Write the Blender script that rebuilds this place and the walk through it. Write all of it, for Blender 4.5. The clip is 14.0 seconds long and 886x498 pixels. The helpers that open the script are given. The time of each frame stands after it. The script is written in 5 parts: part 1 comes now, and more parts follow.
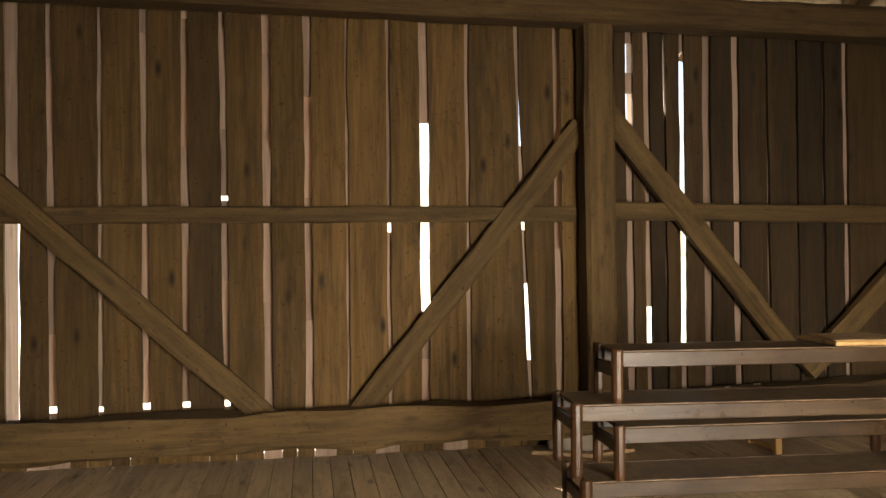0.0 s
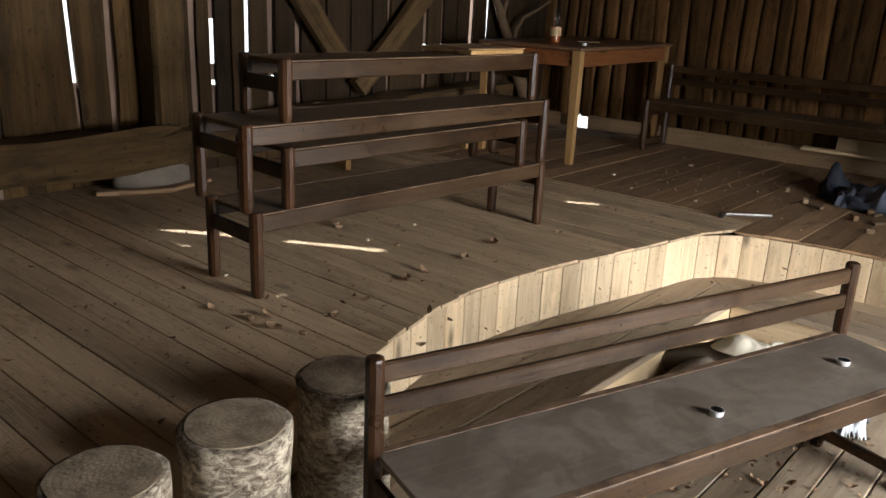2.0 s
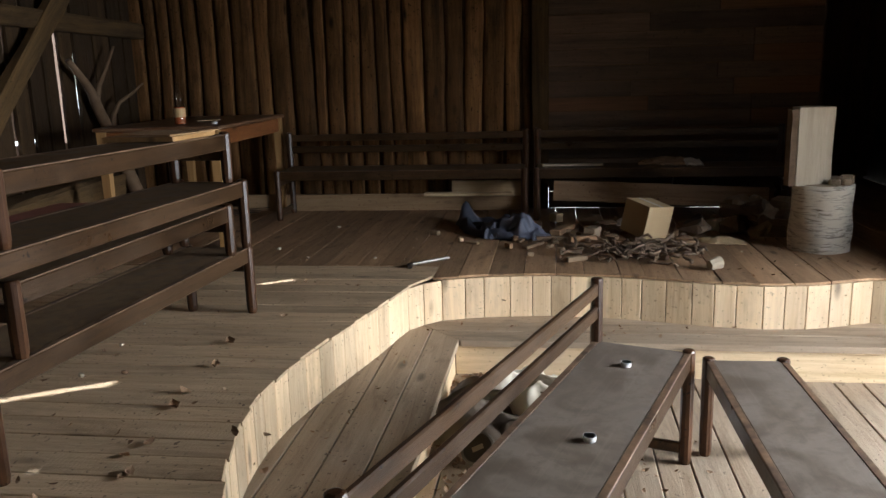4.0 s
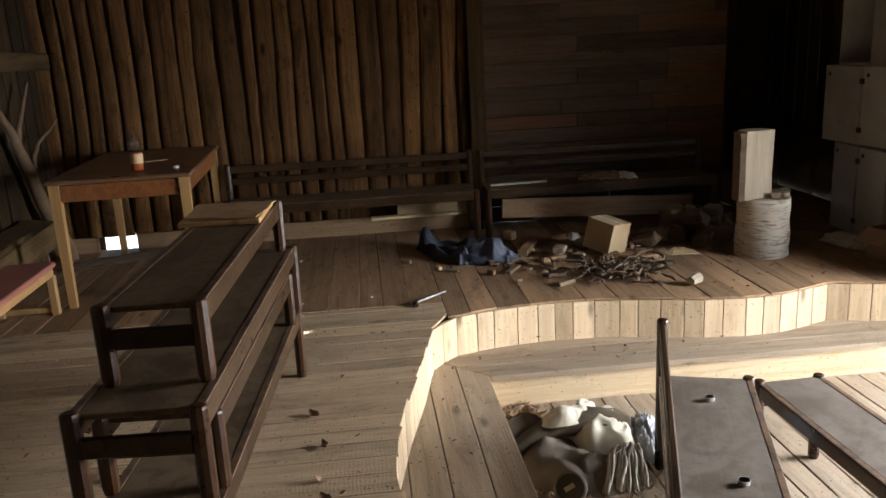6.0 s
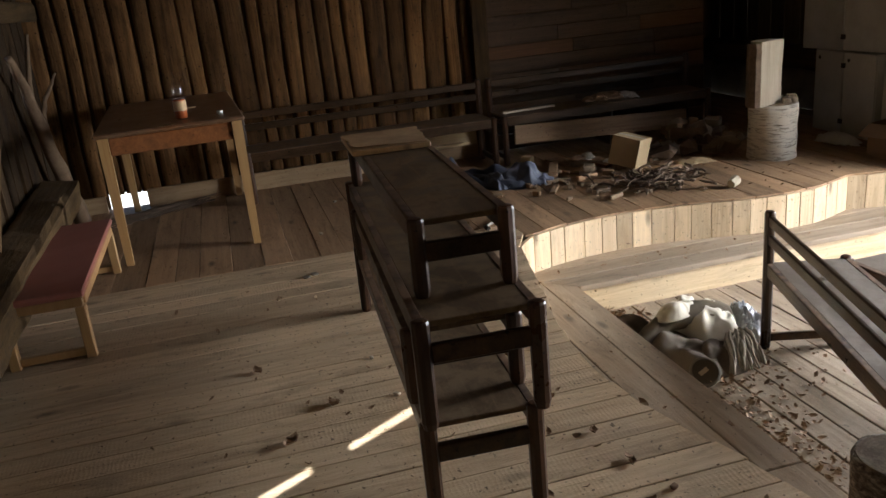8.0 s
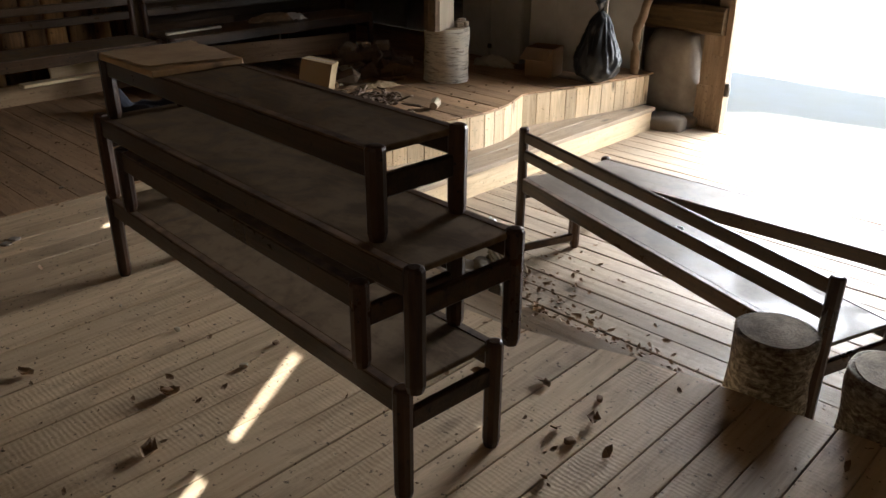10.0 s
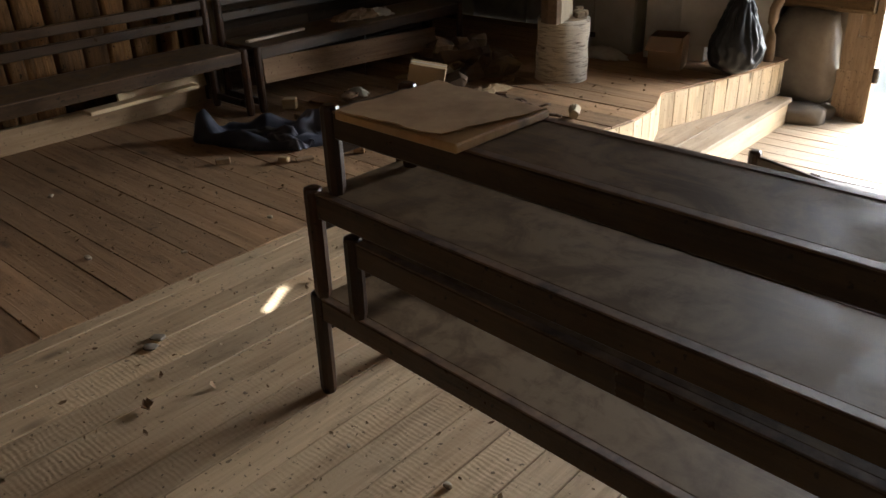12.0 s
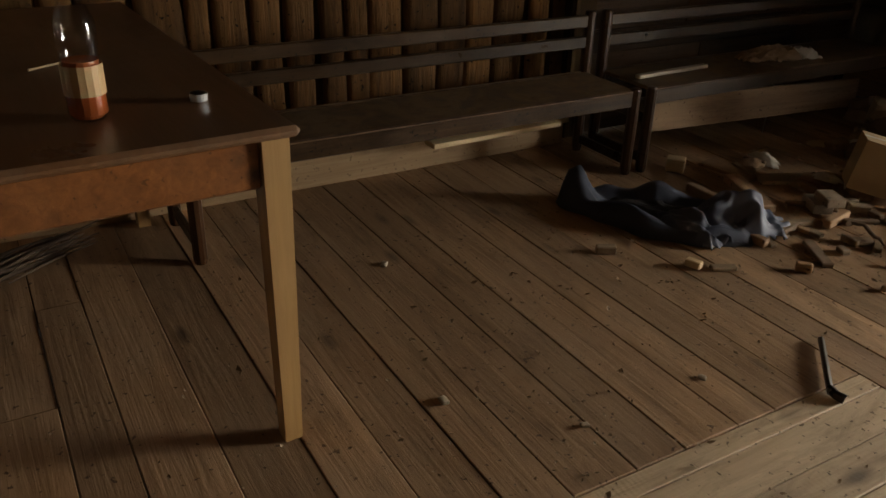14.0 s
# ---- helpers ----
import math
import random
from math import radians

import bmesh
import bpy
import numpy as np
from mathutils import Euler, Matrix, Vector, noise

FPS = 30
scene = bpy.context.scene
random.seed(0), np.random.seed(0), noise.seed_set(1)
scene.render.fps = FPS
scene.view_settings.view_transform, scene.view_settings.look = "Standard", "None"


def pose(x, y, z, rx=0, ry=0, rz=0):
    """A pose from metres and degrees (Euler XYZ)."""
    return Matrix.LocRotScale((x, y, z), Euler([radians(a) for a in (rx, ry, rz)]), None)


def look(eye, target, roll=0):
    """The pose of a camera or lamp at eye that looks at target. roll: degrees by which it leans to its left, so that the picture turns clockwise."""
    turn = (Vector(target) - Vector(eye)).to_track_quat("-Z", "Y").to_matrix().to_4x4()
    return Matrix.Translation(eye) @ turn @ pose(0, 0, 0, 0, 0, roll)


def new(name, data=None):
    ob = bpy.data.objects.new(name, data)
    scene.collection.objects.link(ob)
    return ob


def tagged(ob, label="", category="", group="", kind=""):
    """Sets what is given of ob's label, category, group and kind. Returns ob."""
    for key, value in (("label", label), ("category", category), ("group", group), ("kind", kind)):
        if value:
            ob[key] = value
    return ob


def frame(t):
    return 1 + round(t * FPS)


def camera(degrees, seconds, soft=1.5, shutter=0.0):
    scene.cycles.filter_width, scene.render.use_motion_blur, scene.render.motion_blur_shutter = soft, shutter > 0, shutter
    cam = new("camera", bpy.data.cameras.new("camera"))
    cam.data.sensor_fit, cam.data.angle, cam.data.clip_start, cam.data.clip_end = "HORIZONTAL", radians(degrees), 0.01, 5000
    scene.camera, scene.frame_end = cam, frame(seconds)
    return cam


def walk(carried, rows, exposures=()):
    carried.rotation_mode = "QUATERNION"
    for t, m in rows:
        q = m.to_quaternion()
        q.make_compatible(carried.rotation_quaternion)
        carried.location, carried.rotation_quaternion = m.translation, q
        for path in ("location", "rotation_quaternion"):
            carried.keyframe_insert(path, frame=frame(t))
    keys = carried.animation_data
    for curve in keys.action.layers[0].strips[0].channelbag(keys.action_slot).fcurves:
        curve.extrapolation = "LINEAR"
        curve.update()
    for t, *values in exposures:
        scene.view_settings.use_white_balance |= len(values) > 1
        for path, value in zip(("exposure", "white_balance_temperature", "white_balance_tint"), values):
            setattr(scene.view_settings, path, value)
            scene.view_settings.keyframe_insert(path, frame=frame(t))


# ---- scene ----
cam = camera(57.5, 14.0)
PATH = [
    (0, (-0.012, 0.075, 1.678), (0.316, 2.048, 1.698), -0.6),
    (0.5, (-0.184, 0.27, 1.627), (0.269, 2.208, 1.433), -0.4),
    (1, (-0.319, 0.531, 1.554), (0.334, 2.341, 1.009), -0.6),
    (1.5, (-0.441, 0.723, 1.497), (0.584, 2.304, 0.826), 2.2),
    (2, (-0.564, 0.94, 1.536), (0.887, 2.176, 0.93), 2.6),
    (2.5, (-0.615, 1.114, 1.509), (0.97, 2.214, 0.98), 0.6),
    (3, (-0.646, 1.326, 1.499), (1.008, 2.268, 0.885), -1.4),
    (3.5, (-0.672, 1.468, 1.498), (1.151, 2.118, 0.993), -1.1),
    (4, (-0.744, 1.733, 1.51), (1.191, 2.006, 1.086), -1.6),
    (4.2, (-0.742, 1.823, 1.502), (1.2, 1.986, 1.055), -1.8),
    (6.3, (-0.806, 2.932, 1.92), (1.114, 2.668, 1.426), -4.1),
    (6.5, (-0.798, 3.035, 1.914), (1.113, 2.719, 1.413), -4.8),
    (7, (-0.777, 3.347, 1.917), (1.125, 3.077, 1.362), -5.1),
    (7.5, (-0.828, 3.66, 1.913), (1.059, 3.311, 1.348), -5.3),
    (8, (-0.752, 3.892, 1.891), (1.087, 3.436, 1.252), -5.6),
    (8.5, (-0.605, 4.075, 1.826), (1.112, 3.391, 1.062), -4.0),
    (9, (-0.441, 4.255, 1.811), (1.177, 3.356, 1.053), -2.3),
    (9.2, (-0.359, 4.332, 1.807), (1.184, 3.31, 1.051), -0.5),
    (11.3, (0.687, 4.697, 1.83), (1.737, 3.237, 0.955), -2.9),
    (11.5, (0.823, 4.687, 1.83), (1.906, 3.256, 0.948), -2.1),
    (12, (1.221, 4.58, 1.817), (2.427, 3.258, 0.925), -1.7),
    (12.5, (1.54, 4.509, 1.796), (2.787, 3.229, 0.899), -0.8),
    (13, (1.923, 4.476, 1.797), (3.288, 3.341, 0.876), 1.0),
    (13.5, (2.302, 4.37, 1.741), (3.817, 3.406, 0.858), 1.2),
    (14, (2.645, 4.327, 1.737), (4.175, 3.412, 0.831), 1.9),
]
# seconds, stops, kelvin
EXPOSURES = [(0.0, 0.05, 7600), (1.0, 0.0, 6150), (2.0, -0.55, 6000), (2.5, -0.62, 5950), (3.0, -0.65, 5900), (4.2, -0.45, 5700), (6.3, 0.02, 5800), (9.2, -0.06, 5800),
             (11.3, -0.27, 6200), (12.5, 0.34, 5950), (13.0, 0.18, 6050), (13.5, -0.05, 6500), (14.0, -0.1, 7050)]
BASE_EXPOSURE = 1.6
walk(cam, [(t, look(eye, target, roll)) for t, eye, target, roll in PATH], [(t, BASE_EXPOSURE + e, k, 10) for t, e, k in EXPOSURES])

# ---- light ----
SUN_DIR = Vector((0.507, -0.862, -0.945)).normalized()
world = bpy.data.worlds.new("world")
scene.world = world
world.use_nodes = True
wn = world.node_tree
sky = wn.nodes.new("ShaderNodeTexSky")
sky.sky_type = "NISHITA"
sky.sun_disc = False
sky.sun_elevation = radians(43)
sky.sun_rotation = math.atan2(-0.507, 0.862)
wn.links.new(sky.outputs[0], wn.nodes["Background"].inputs[0])
wn.nodes["Background"].inputs[1].default_value = 0.12
sun = new("sun", bpy.data.lights.new("sun", "SUN"))
sun.data.energy, sun.data.angle, sun.data.color = 5.0, radians(0.5), (1.0, 0.992, 0.975)
sun.rotation_mode = "QUATERNION"
sun.rotation_quaternion = SUN_DIR.to_track_quat("-Z", "Y")
sun.location = (-4, 12, 12)
door_light = new("door_skylight", bpy.data.lights.new("door_skylight", "AREA"))
door_light.data.shape = "RECTANGLE"
door_light.data.size, door_light.data.size_y = 1.75, 2.5
door_light.data.spread = radians(128)
door_light.data.energy, door_light.data.color = 140, (1.0, 0.975, 0.94)
door_light.matrix_world = pose(1.86, -2.16, 1.18, 60, 0, 12)


# ---- materials ----
def ramp_node(nt, stops):
    r = nt.nodes.new("ShaderNodeValToRGB")
    while len(r.color_ramp.elements) < len(stops):
        r.color_ramp.elements.new(0.5)
    for e, (p, c) in zip(r.color_ramp.elements, stops):
        e.position, e.color = p, (*c, 1)
    return r


def noise_node(nt, vec, scale, detail=5, rough=0.6, distort=0.0):
    n = nt.nodes.new("ShaderNodeTexNoise")
    n.inputs["Scale"].default_value = scale
    n.inputs["Detail"].default_value = detail
    n.inputs["Roughness"].default_value = rough
    n.inputs["Distortion"].default_value = distort
    if vec is not None:
        nt.links.new(vec, n.inputs["Vector"])
    return n


def mix_node(nt, fac, a, b, mode="MIX"):
    m = nt.nodes.new("ShaderNodeMix")
    m.data_type, m.blend_type = "RGBA", mode
    for sock, v in ((m.inputs[0], fac), (m.inputs[6], a), (m.inputs[7], b)):
        if isinstance(v, (int, float)):
            sock.default_value = v
        elif isinstance(v, tuple):
            sock.default_value = (*v, 1)
        else:
            nt.links.new(v, sock)
    return m.outputs[2]


def range_node(nt, val, a, b, c, d):
    r = nt.nodes.new("ShaderNodeMapRange")
    nt.links.new(val, r.inputs[0])
    for i, v in enumerate((a, b, c, d)):
        r.inputs[1 + i].default_value = v
    return r.outputs[0]


def base_mat(name, rough=0.7, metal=0.0):
    m = bpy.data.materials.new(name)
    m.use_nodes = True
    nt = m.node_tree
    b = nt.nodes["Principled BSDF"]
    b.inputs["Roughness"].default_value = rough
    b.inputs["Metallic"].default_value = metal
    return m, nt, b


def bump_node(nt, b, height, strength, dist=0.01):
    n = nt.nodes.new("ShaderNodeBump")
    n.inputs["Strength"].default_value = strength
    n.inputs["Distance"].default_value = dist
    nt.links.new(height, n.inputs["Height"])
    nt.links.new(n.outputs[0], b.inputs["Normal"])


def piece_coords(nt):
    """Object coordinates, shifted by a random step for each object."""
    tc = nt.nodes.new("ShaderNodeTexCoord")
    oi = nt.nodes.new("ShaderNodeObjectInfo")
    va = nt.nodes.new("ShaderNodeVectorMath")
    va.operation = "MULTIPLY_ADD"
    nt.links.new(oi.outputs["Random"], va.inputs[0])
    va.inputs[1].default_value = (31.0, 47.0, 59.0)
    nt.links.new(tc.outputs["Object"], va.inputs[2])
    return va.outputs[0], oi.outputs["Random"]


def wood(name, dark, light, axis, rough=0.75, knots=0.7, dust=0.3, dust_col=(0.3, 0.26, 0.2), vary=0.35, bump=0.35, spec=0.3, fine=1.0, ripple=0.0, grime=0.0):
    m, nt, b = base_mat(name, rough)
    vec, rnd = piece_coords(nt)
    k = "xyz".index(axis)

    def mapped(across, along):
        mp = nt.nodes.new("ShaderNodeMapping")
        s = [across] * 3
        s[k] = along
        mp.inputs["Scale"].default_value = s
        nt.links.new(vec, mp.inputs["Vector"])
        return mp.outputs[0]

    grain = noise_node(nt, mapped(38 * fine, 1.8), 1.0, 7, 0.68, 1.3)
    bands = noise_node(nt, mapped(11, 0.5), 1.0, 3, 0.5, 1.2)
    mixed = mix_node(nt, 0.45, grain.outputs[0], bands.outputs[0])
    col = ramp_node(nt, [(0.3, dark), (0.68, light)])
    nt.links.new(mixed, col.inputs[0])
    out = col.outputs[0]
    vor = nt.nodes.new("ShaderNodeTexVoronoi")
    vor.inputs["Scale"].default_value = 1.0
    nt.links.new(mapped(6.5, 2.4), vor.inputs["Vector"])
    kn = range_node(nt, vor.outputs["Distance"], 0.05, 0.17, knots, 0.0)
    out = mix_node(nt, kn, out, tuple(c * 0.35 for c in dark))
    dn = noise_node(nt, vec, 3.1, 5, 0.7)
    out = mix_node(nt, range_node(nt, dn.outputs[0], 0.4, 0.72, 0.0, dust), out, dust_col)
    if grime:
        gn = noise_node(nt, mapped(9, 2.2), 1.0, 8, 0.72, 0.6)
        out = mix_node(nt, range_node(nt, gn.outputs[0], 0.5, 0.68, 0.0, grime), out, tuple(c * 0.5 for c in dark))
        sp = noise_node(nt, vec, 55, 2, 0.5)
        out = mix_node(nt, range_node(nt, sp.outputs[0], 0.66, 0.72, 0.0, min(1, grime * 1.5)), out, tuple(c * 0.3 for c in dark))
    hs = nt.nodes.new("ShaderNodeHueSaturation")
    nt.links.new(out, hs.inputs["Color"])
    nt.links.new(range_node(nt, rnd, 0, 1, 1 - vary, 1 + vary), hs.inputs["Value"])
    nt.links.new(hs.outputs[0], b.inputs["Base Color"])
    nt.links.new(range_node(nt, dn.outputs[0], 0.3, 0.7, rough - 0.1, min(1, rough + 0.12)), b.inputs["Roughness"])
    b.inputs["Specular IOR Level"].default_value = spec
    height = grain.outputs[0]
    if ripple:
        wv = nt.nodes.new("ShaderNodeTexWave")
        wv.bands_direction = axis.upper()
        wv.inputs["Scale"].default_value = 21
        wv.inputs["Distortion"].default_value = 5
        wv.inputs["Detail"].default_value = 3
        nt.links.new(vec, wv.inputs["Vector"])
        patch = noise_node(nt, vec, 1.7, 2)
        height = mix_node(nt, range_node(nt, patch.outputs[0], 0.38, 0.6, 0.0, ripple), height, wv.outputs[0])
    bump_node(nt, b, height, bump, 0.006)
    return m


def plain(name, col, rough=0.6, metal=0.0, spots=(0, 0, 0), amount=0.4, scale=14, bump=0.15, alpha=1.0):
    m, nt, b = base_mat(name, rough, metal)
    vec, rnd = piece_coords(nt)
    n1 = noise_node(nt, vec, scale, 6, 0.65)
    n2 = noise_node(nt, vec, scale * 0.22, 4, 0.6, 0.5)
    f = mix_node(nt, 0.5, n1.outputs[0], n2.outputs[0])
    nt.links.new(mix_node(nt, range_node(nt, f, 0.38, 0.66, 0, amount), col, spots), b.inputs["Base Color"])
    nt.links.new(range_node(nt, n2.outputs[0], 0.3, 0.7, max(0.02, rough - 0.1), min(1, rough + 0.12)), b.inputs["Roughness"])
    if bump:
        bump_node(nt, b, n1.outputs[0], bump, 0.004)
    return m


# About half of WALL_Z's tone, for the boards right of the post.
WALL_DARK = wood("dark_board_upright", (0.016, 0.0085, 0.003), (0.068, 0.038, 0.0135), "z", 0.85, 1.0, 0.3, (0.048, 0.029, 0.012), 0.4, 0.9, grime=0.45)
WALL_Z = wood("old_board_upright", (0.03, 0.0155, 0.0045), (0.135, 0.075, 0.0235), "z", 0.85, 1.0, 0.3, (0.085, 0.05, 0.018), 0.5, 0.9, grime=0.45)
OUTER = wood("weathered_outer_board", (0.16, 0.1, 0.068), (0.36, 0.25, 0.18), "z", 0.85, 0.5, 0.2, (0.4, 0.3, 0.24), 0.25)
WALL_Y = wood("old_board_flat", (0.055, 0.032, 0.018), (0.15, 0.092, 0.053), "y", 0.75, 0.6, 0.35, (0.075, 0.056, 0.04), 0.3, 0.6, grime=0.4)
WALL_RED = wood("reddish_board_flat", (0.07, 0.03, 0.011), (0.17, 0.082, 0.034), "y", 0.7, 0.6, 0.2, (0.1, 0.06, 0.03), 0.2, 0.5)
BEAM_X = wood("old_beam_lengthwise", (0.035, 0.018, 0.006), (0.135, 0.08, 0.028), "x", 0.85, 0.6, 0.3, (0.09, 0.063, 0.033), 0.2, 1.0, grime=0.5)
SLAB = wood("slab_log", (0.042, 0.02, 0.0065), (0.27, 0.135, 0.046), "z", 0.8, 1.0, 0.45, (0.06, 0.03, 0.011), 0.4, 1.2, 0.2, grime=0.7)
ROOF_W = wood("roof_board", (0.06, 0.038, 0.02), (0.15, 0.1, 0.055), "y", 0.85)
FLOOR_Y = wood("floor_board_long", (0.38, 0.255, 0.14), (0.66, 0.49, 0.3), "y", 0.6, 0.9, 0.5, (0.55, 0.425, 0.275), 0.15, 0.6, ripple=0.14, grime=0.6, spec=0.45)
FLOOR_X = wood("floor_board_cross", (0.215, 0.117, 0.055), (0.46, 0.29, 0.155), "x", 0.66, 0.9, 0.55, (0.37, 0.252, 0.15), 0.26, 0.5, grime=0.55)
TREAD_X = wood("tread_board", (0.21, 0.148, 0.09), (0.43, 0.33, 0.225), "x", 0.65, 0.9, 0.5, (0.36, 0.3, 0.225), 0.18, 0.5, grime=0.5)
TREAD_Y = wood("tread_board_cross", (0.21, 0.148, 0.09), (0.43, 0.33, 0.225), "y", 0.65, 0.9, 0.5, (0.36, 0.3, 0.225), 0.18, 0.5, grime=0.5)
PINE_Z = wood("fresh_pine_upright", (0.46, 0.32, 0.175), (0.78, 0.62, 0.4), "z", 0.6, 1.0, 0.4, (0.5, 0.41, 0.29), 0.2, 0.35, grime=0.4)
PINE_Y = wood("fresh_pine", (0.46, 0.33, 0.18), (0.76, 0.6, 0.38), "y", 0.6, 0.9, 0.35, (0.5, 0.41, 0.29), 0.1, 0.3, grime=0.4)
PINE_X = wood("fresh_pine_long", (0.5, 0.35, 0.18), (0.75, 0.58, 0.35), "x", 0.6, 0.9, 0.2, (0.5, 0.4, 0.26), 0.1, 0.2)
STAIN_X = wood("dark_stain_long", (0.007, 0.0036, 0.0016), (0.068, 0.035, 0.0145), "x", 0.34, 0.4, 0.45, (0.105, 0.062, 0.03), 0.25, 0.25, 0.3, grime=0.6)
STAIN_Z = wood("dark_stain_upright", (0.006, 0.003, 0.0015), (0.075, 0.031, 0.011), "z", 0.33, 0.4, 0.4, (0.115, 0.052, 0.021), 0.25, 0.25, 0.35, grime=0.6)


def dusty_seat(name, dust, bare, spec=0.12):
    """A dark board under grey dust, with wiped smudges and fine scratches."""
    m, nt, b = base_mat(name, 0.4)
    vec, rnd = piece_coords(nt)
    n1 = noise_node(nt, vec, 4.5, 5, 0.6, 1.6)
    n2 = noise_node(nt, vec, 16, 6, 0.7, 0.4)
    mp = nt.nodes.new("ShaderNodeMapping")
    mp.inputs["Scale"].default_value = (1.2, 60, 60)
    nt.links.new(vec, mp.inputs["Vector"])
    n3 = noise_node(nt, mp.outputs[0], 1.0, 4, 0.7, 0.6)
    c = mix_node(nt, range_node(nt, n1.outputs[0], 0.46, 0.62, 0.0, 0.75), dust, bare)
    c = mix_node(nt, range_node(nt, n2.outputs[0], 0.48, 0.68, 0.0, 0.55), c, bare)
    c = mix_node(nt, range_node(nt, n3.outputs[0], 0.55, 0.8, 0.0, 0.35), c, tuple(1.5 * q for q in dust))
    nt.links.new(c, b.inputs["Base Color"])
    nt.links.new(range_node(nt, n1.outputs[0], 0.4, 0.62, 0.7, 0.45), b.inputs["Roughness"])
    b.inputs["Specular IOR Level"].default_value = spec
    bump_node(nt, b, n2.outputs[0], 0.08, 0.004)
    return m


SEAT = dusty_seat("dusty_dark_seat", (0.195, 0.136, 0.08), (0.075, 0.047, 0.026))
SEAT_G = dusty_seat("grey_dusty_seat", (0.185, 0.152, 0.118), (0.105, 0.08, 0.057), 0.3)
WORN = plain("worn_edge", (0.21, 0.13, 0.075), 0.5, 0, (0.03, 0.016, 0.008), 1.0, 22, 0.1)
BASE_Y = wood("knotty_base_board", (0.24, 0.145, 0.07), (0.44, 0.3, 0.165), "y", 0.7, 1.0, 0.3, (0.3, 0.22, 0.14), 0.1, 0.4, grime=0.35)
TABLE_W = wood("varnished_pine", (0.12, 0.038, 0.011), (0.3, 0.115, 0.036), "x", 0.35, 1.0, 0.2, (0.26, 0.15, 0.08), 0.05, 0.2, 0.4, grime=0.4)
TABLE_TOP = wood("worn_table_top", (0.1, 0.045, 0.02), (0.21, 0.1, 0.045), "x", 0.35, 0.4, 0.4, (0.25, 0.19, 0.13), 0.05, 0.12, 0.5)
TABLE_LEG = wood("varnished_pine_leg", (0.3, 0.16, 0.055), (0.46, 0.28, 0.11), "z", 0.4, 0.9, 0.1, (0.4, 0.3, 0.2), 0.08, 0.12, 0.5)


def bark_mat(name, pale, dark, along, lo, hi, across=62):
    """Flaky bark: pale plates over dark cracks, drawn out round the trunk."""
    m, nt, b = base_mat(name, 0.9)
    vec, rnd = piece_coords(nt)
    mp = nt.nodes.new("ShaderNodeMapping")
    mp.inputs["Scale"].default_value = (across, across, along)
    nt.links.new(vec, mp.inputs["Vector"])
    n1 = noise_node(nt, mp.outputs[0], 1.0, 7, 0.7, 0.6)
    n2 = noise_node(nt, vec, 7.0, 4, 0.6)
    f = mix_node(nt, 0.16, n1.outputs[0], n2.outputs[0])
    r = ramp_node(nt, [(lo, dark), ((lo + hi) / 2, tuple((a + c) / 2.6 for a, c in zip(pale, dark))), (hi, pale)])
    nt.links.new(f, r.inputs[0])
    nt.links.new(r.outputs[0], b.inputs["Base Color"])
    bump_node(nt, b, n1.outputs[0], 0.7, 0.012)
    return m


def end_grain(name, pale, dark):
    m, nt, b = base_mat(name, 0.85)
    tc = nt.nodes.new("ShaderNodeTexCoord")
    w = nt.nodes.new("ShaderNodeTexWave")
    w.wave_type, w.rings_direction = "RINGS", "Z"
    w.inputs["Scale"].default_value = 26
    w.inputs["Distortion"].default_value = 3.5
    w.inputs["Detail"].default_value = 4
    nt.links.new(tc.outputs["Object"], w.inputs["Vector"])
    n = noise_node(nt, tc.outputs["Object"], 13, 6, 0.7)
    n2 = noise_node(nt, tc.outputs["Object"], 90, 3, 0.7)
    c = mix_node(nt, range_node(nt, w.outputs[0], 0, 1, 0.0, 0.35), pale, dark)
    c = mix_node(nt, range_node(nt, n.outputs[0], 0.42, 0.62, 0.0, 0.85), c, dark)
    c = mix_node(nt, range_node(nt, n2.outputs[0], 0.5, 0.75, 0.0, 0.5), c, tuple(0.6 * q for q in dark))
    nt.links.new(c, b.inputs["Base Color"])
    bump_node(nt, b, n2.outputs[0], 0.4, 0.006)
    return m


CUT = end_grain("cut_end_wood", (0.4, 0.31, 0.2), (0.17, 0.12, 0.075))
BARK = bark_mat("scaly_bark", (0.52, 0.44, 0.32), (0.075, 0.045, 0.024), 62, 0.38, 0.6, 34)
BIRCH = bark_mat("birch_bark", (0.62, 0.56, 0.45), (0.1, 0.065, 0.04), 70, 0.33, 0.5, 9)
TWIG = plain("dry_branch", (0.2, 0.128, 0.07), 0.85, 0, (0.085, 0.05, 0.026), 0.6, 26, 0.5)
STONE = plain("field_stone", (0.22, 0.18, 0.135), 0.85, 0, (0.09, 0.072, 0.053), 0.7, 9, 0.6)
IRON = plain("worn_iron", (0.3, 0.28, 0.25), 0.42, 0.75, (0.12, 0.09, 0.065), 0.6, 30)
DARK_METAL = plain("dark_metal", (0.04, 0.035, 0.03), 0.45, 0.7, (0.1, 0.06, 0.03), 0.4, 30)
STEEL = plain("bright_metal", (0.85, 0.85, 0.84), 0.3, 0.35, (0.5, 0.5, 0.48), 0.3, 30, 0.0)
WHITE_LAM = plain("white_laminate", (0.48, 0.44, 0.37), 0.45, 0, (0.28, 0.24, 0.18), 0.7, 5, 0.04)
# Chipboard kept dark: the open cabinets' inner shade is put into its colour.
CHIPB = plain("shaded_chipboard", (0.15, 0.11, 0.07), 0.85, 0, (0.09, 0.065, 0.045), 0.5, 60)
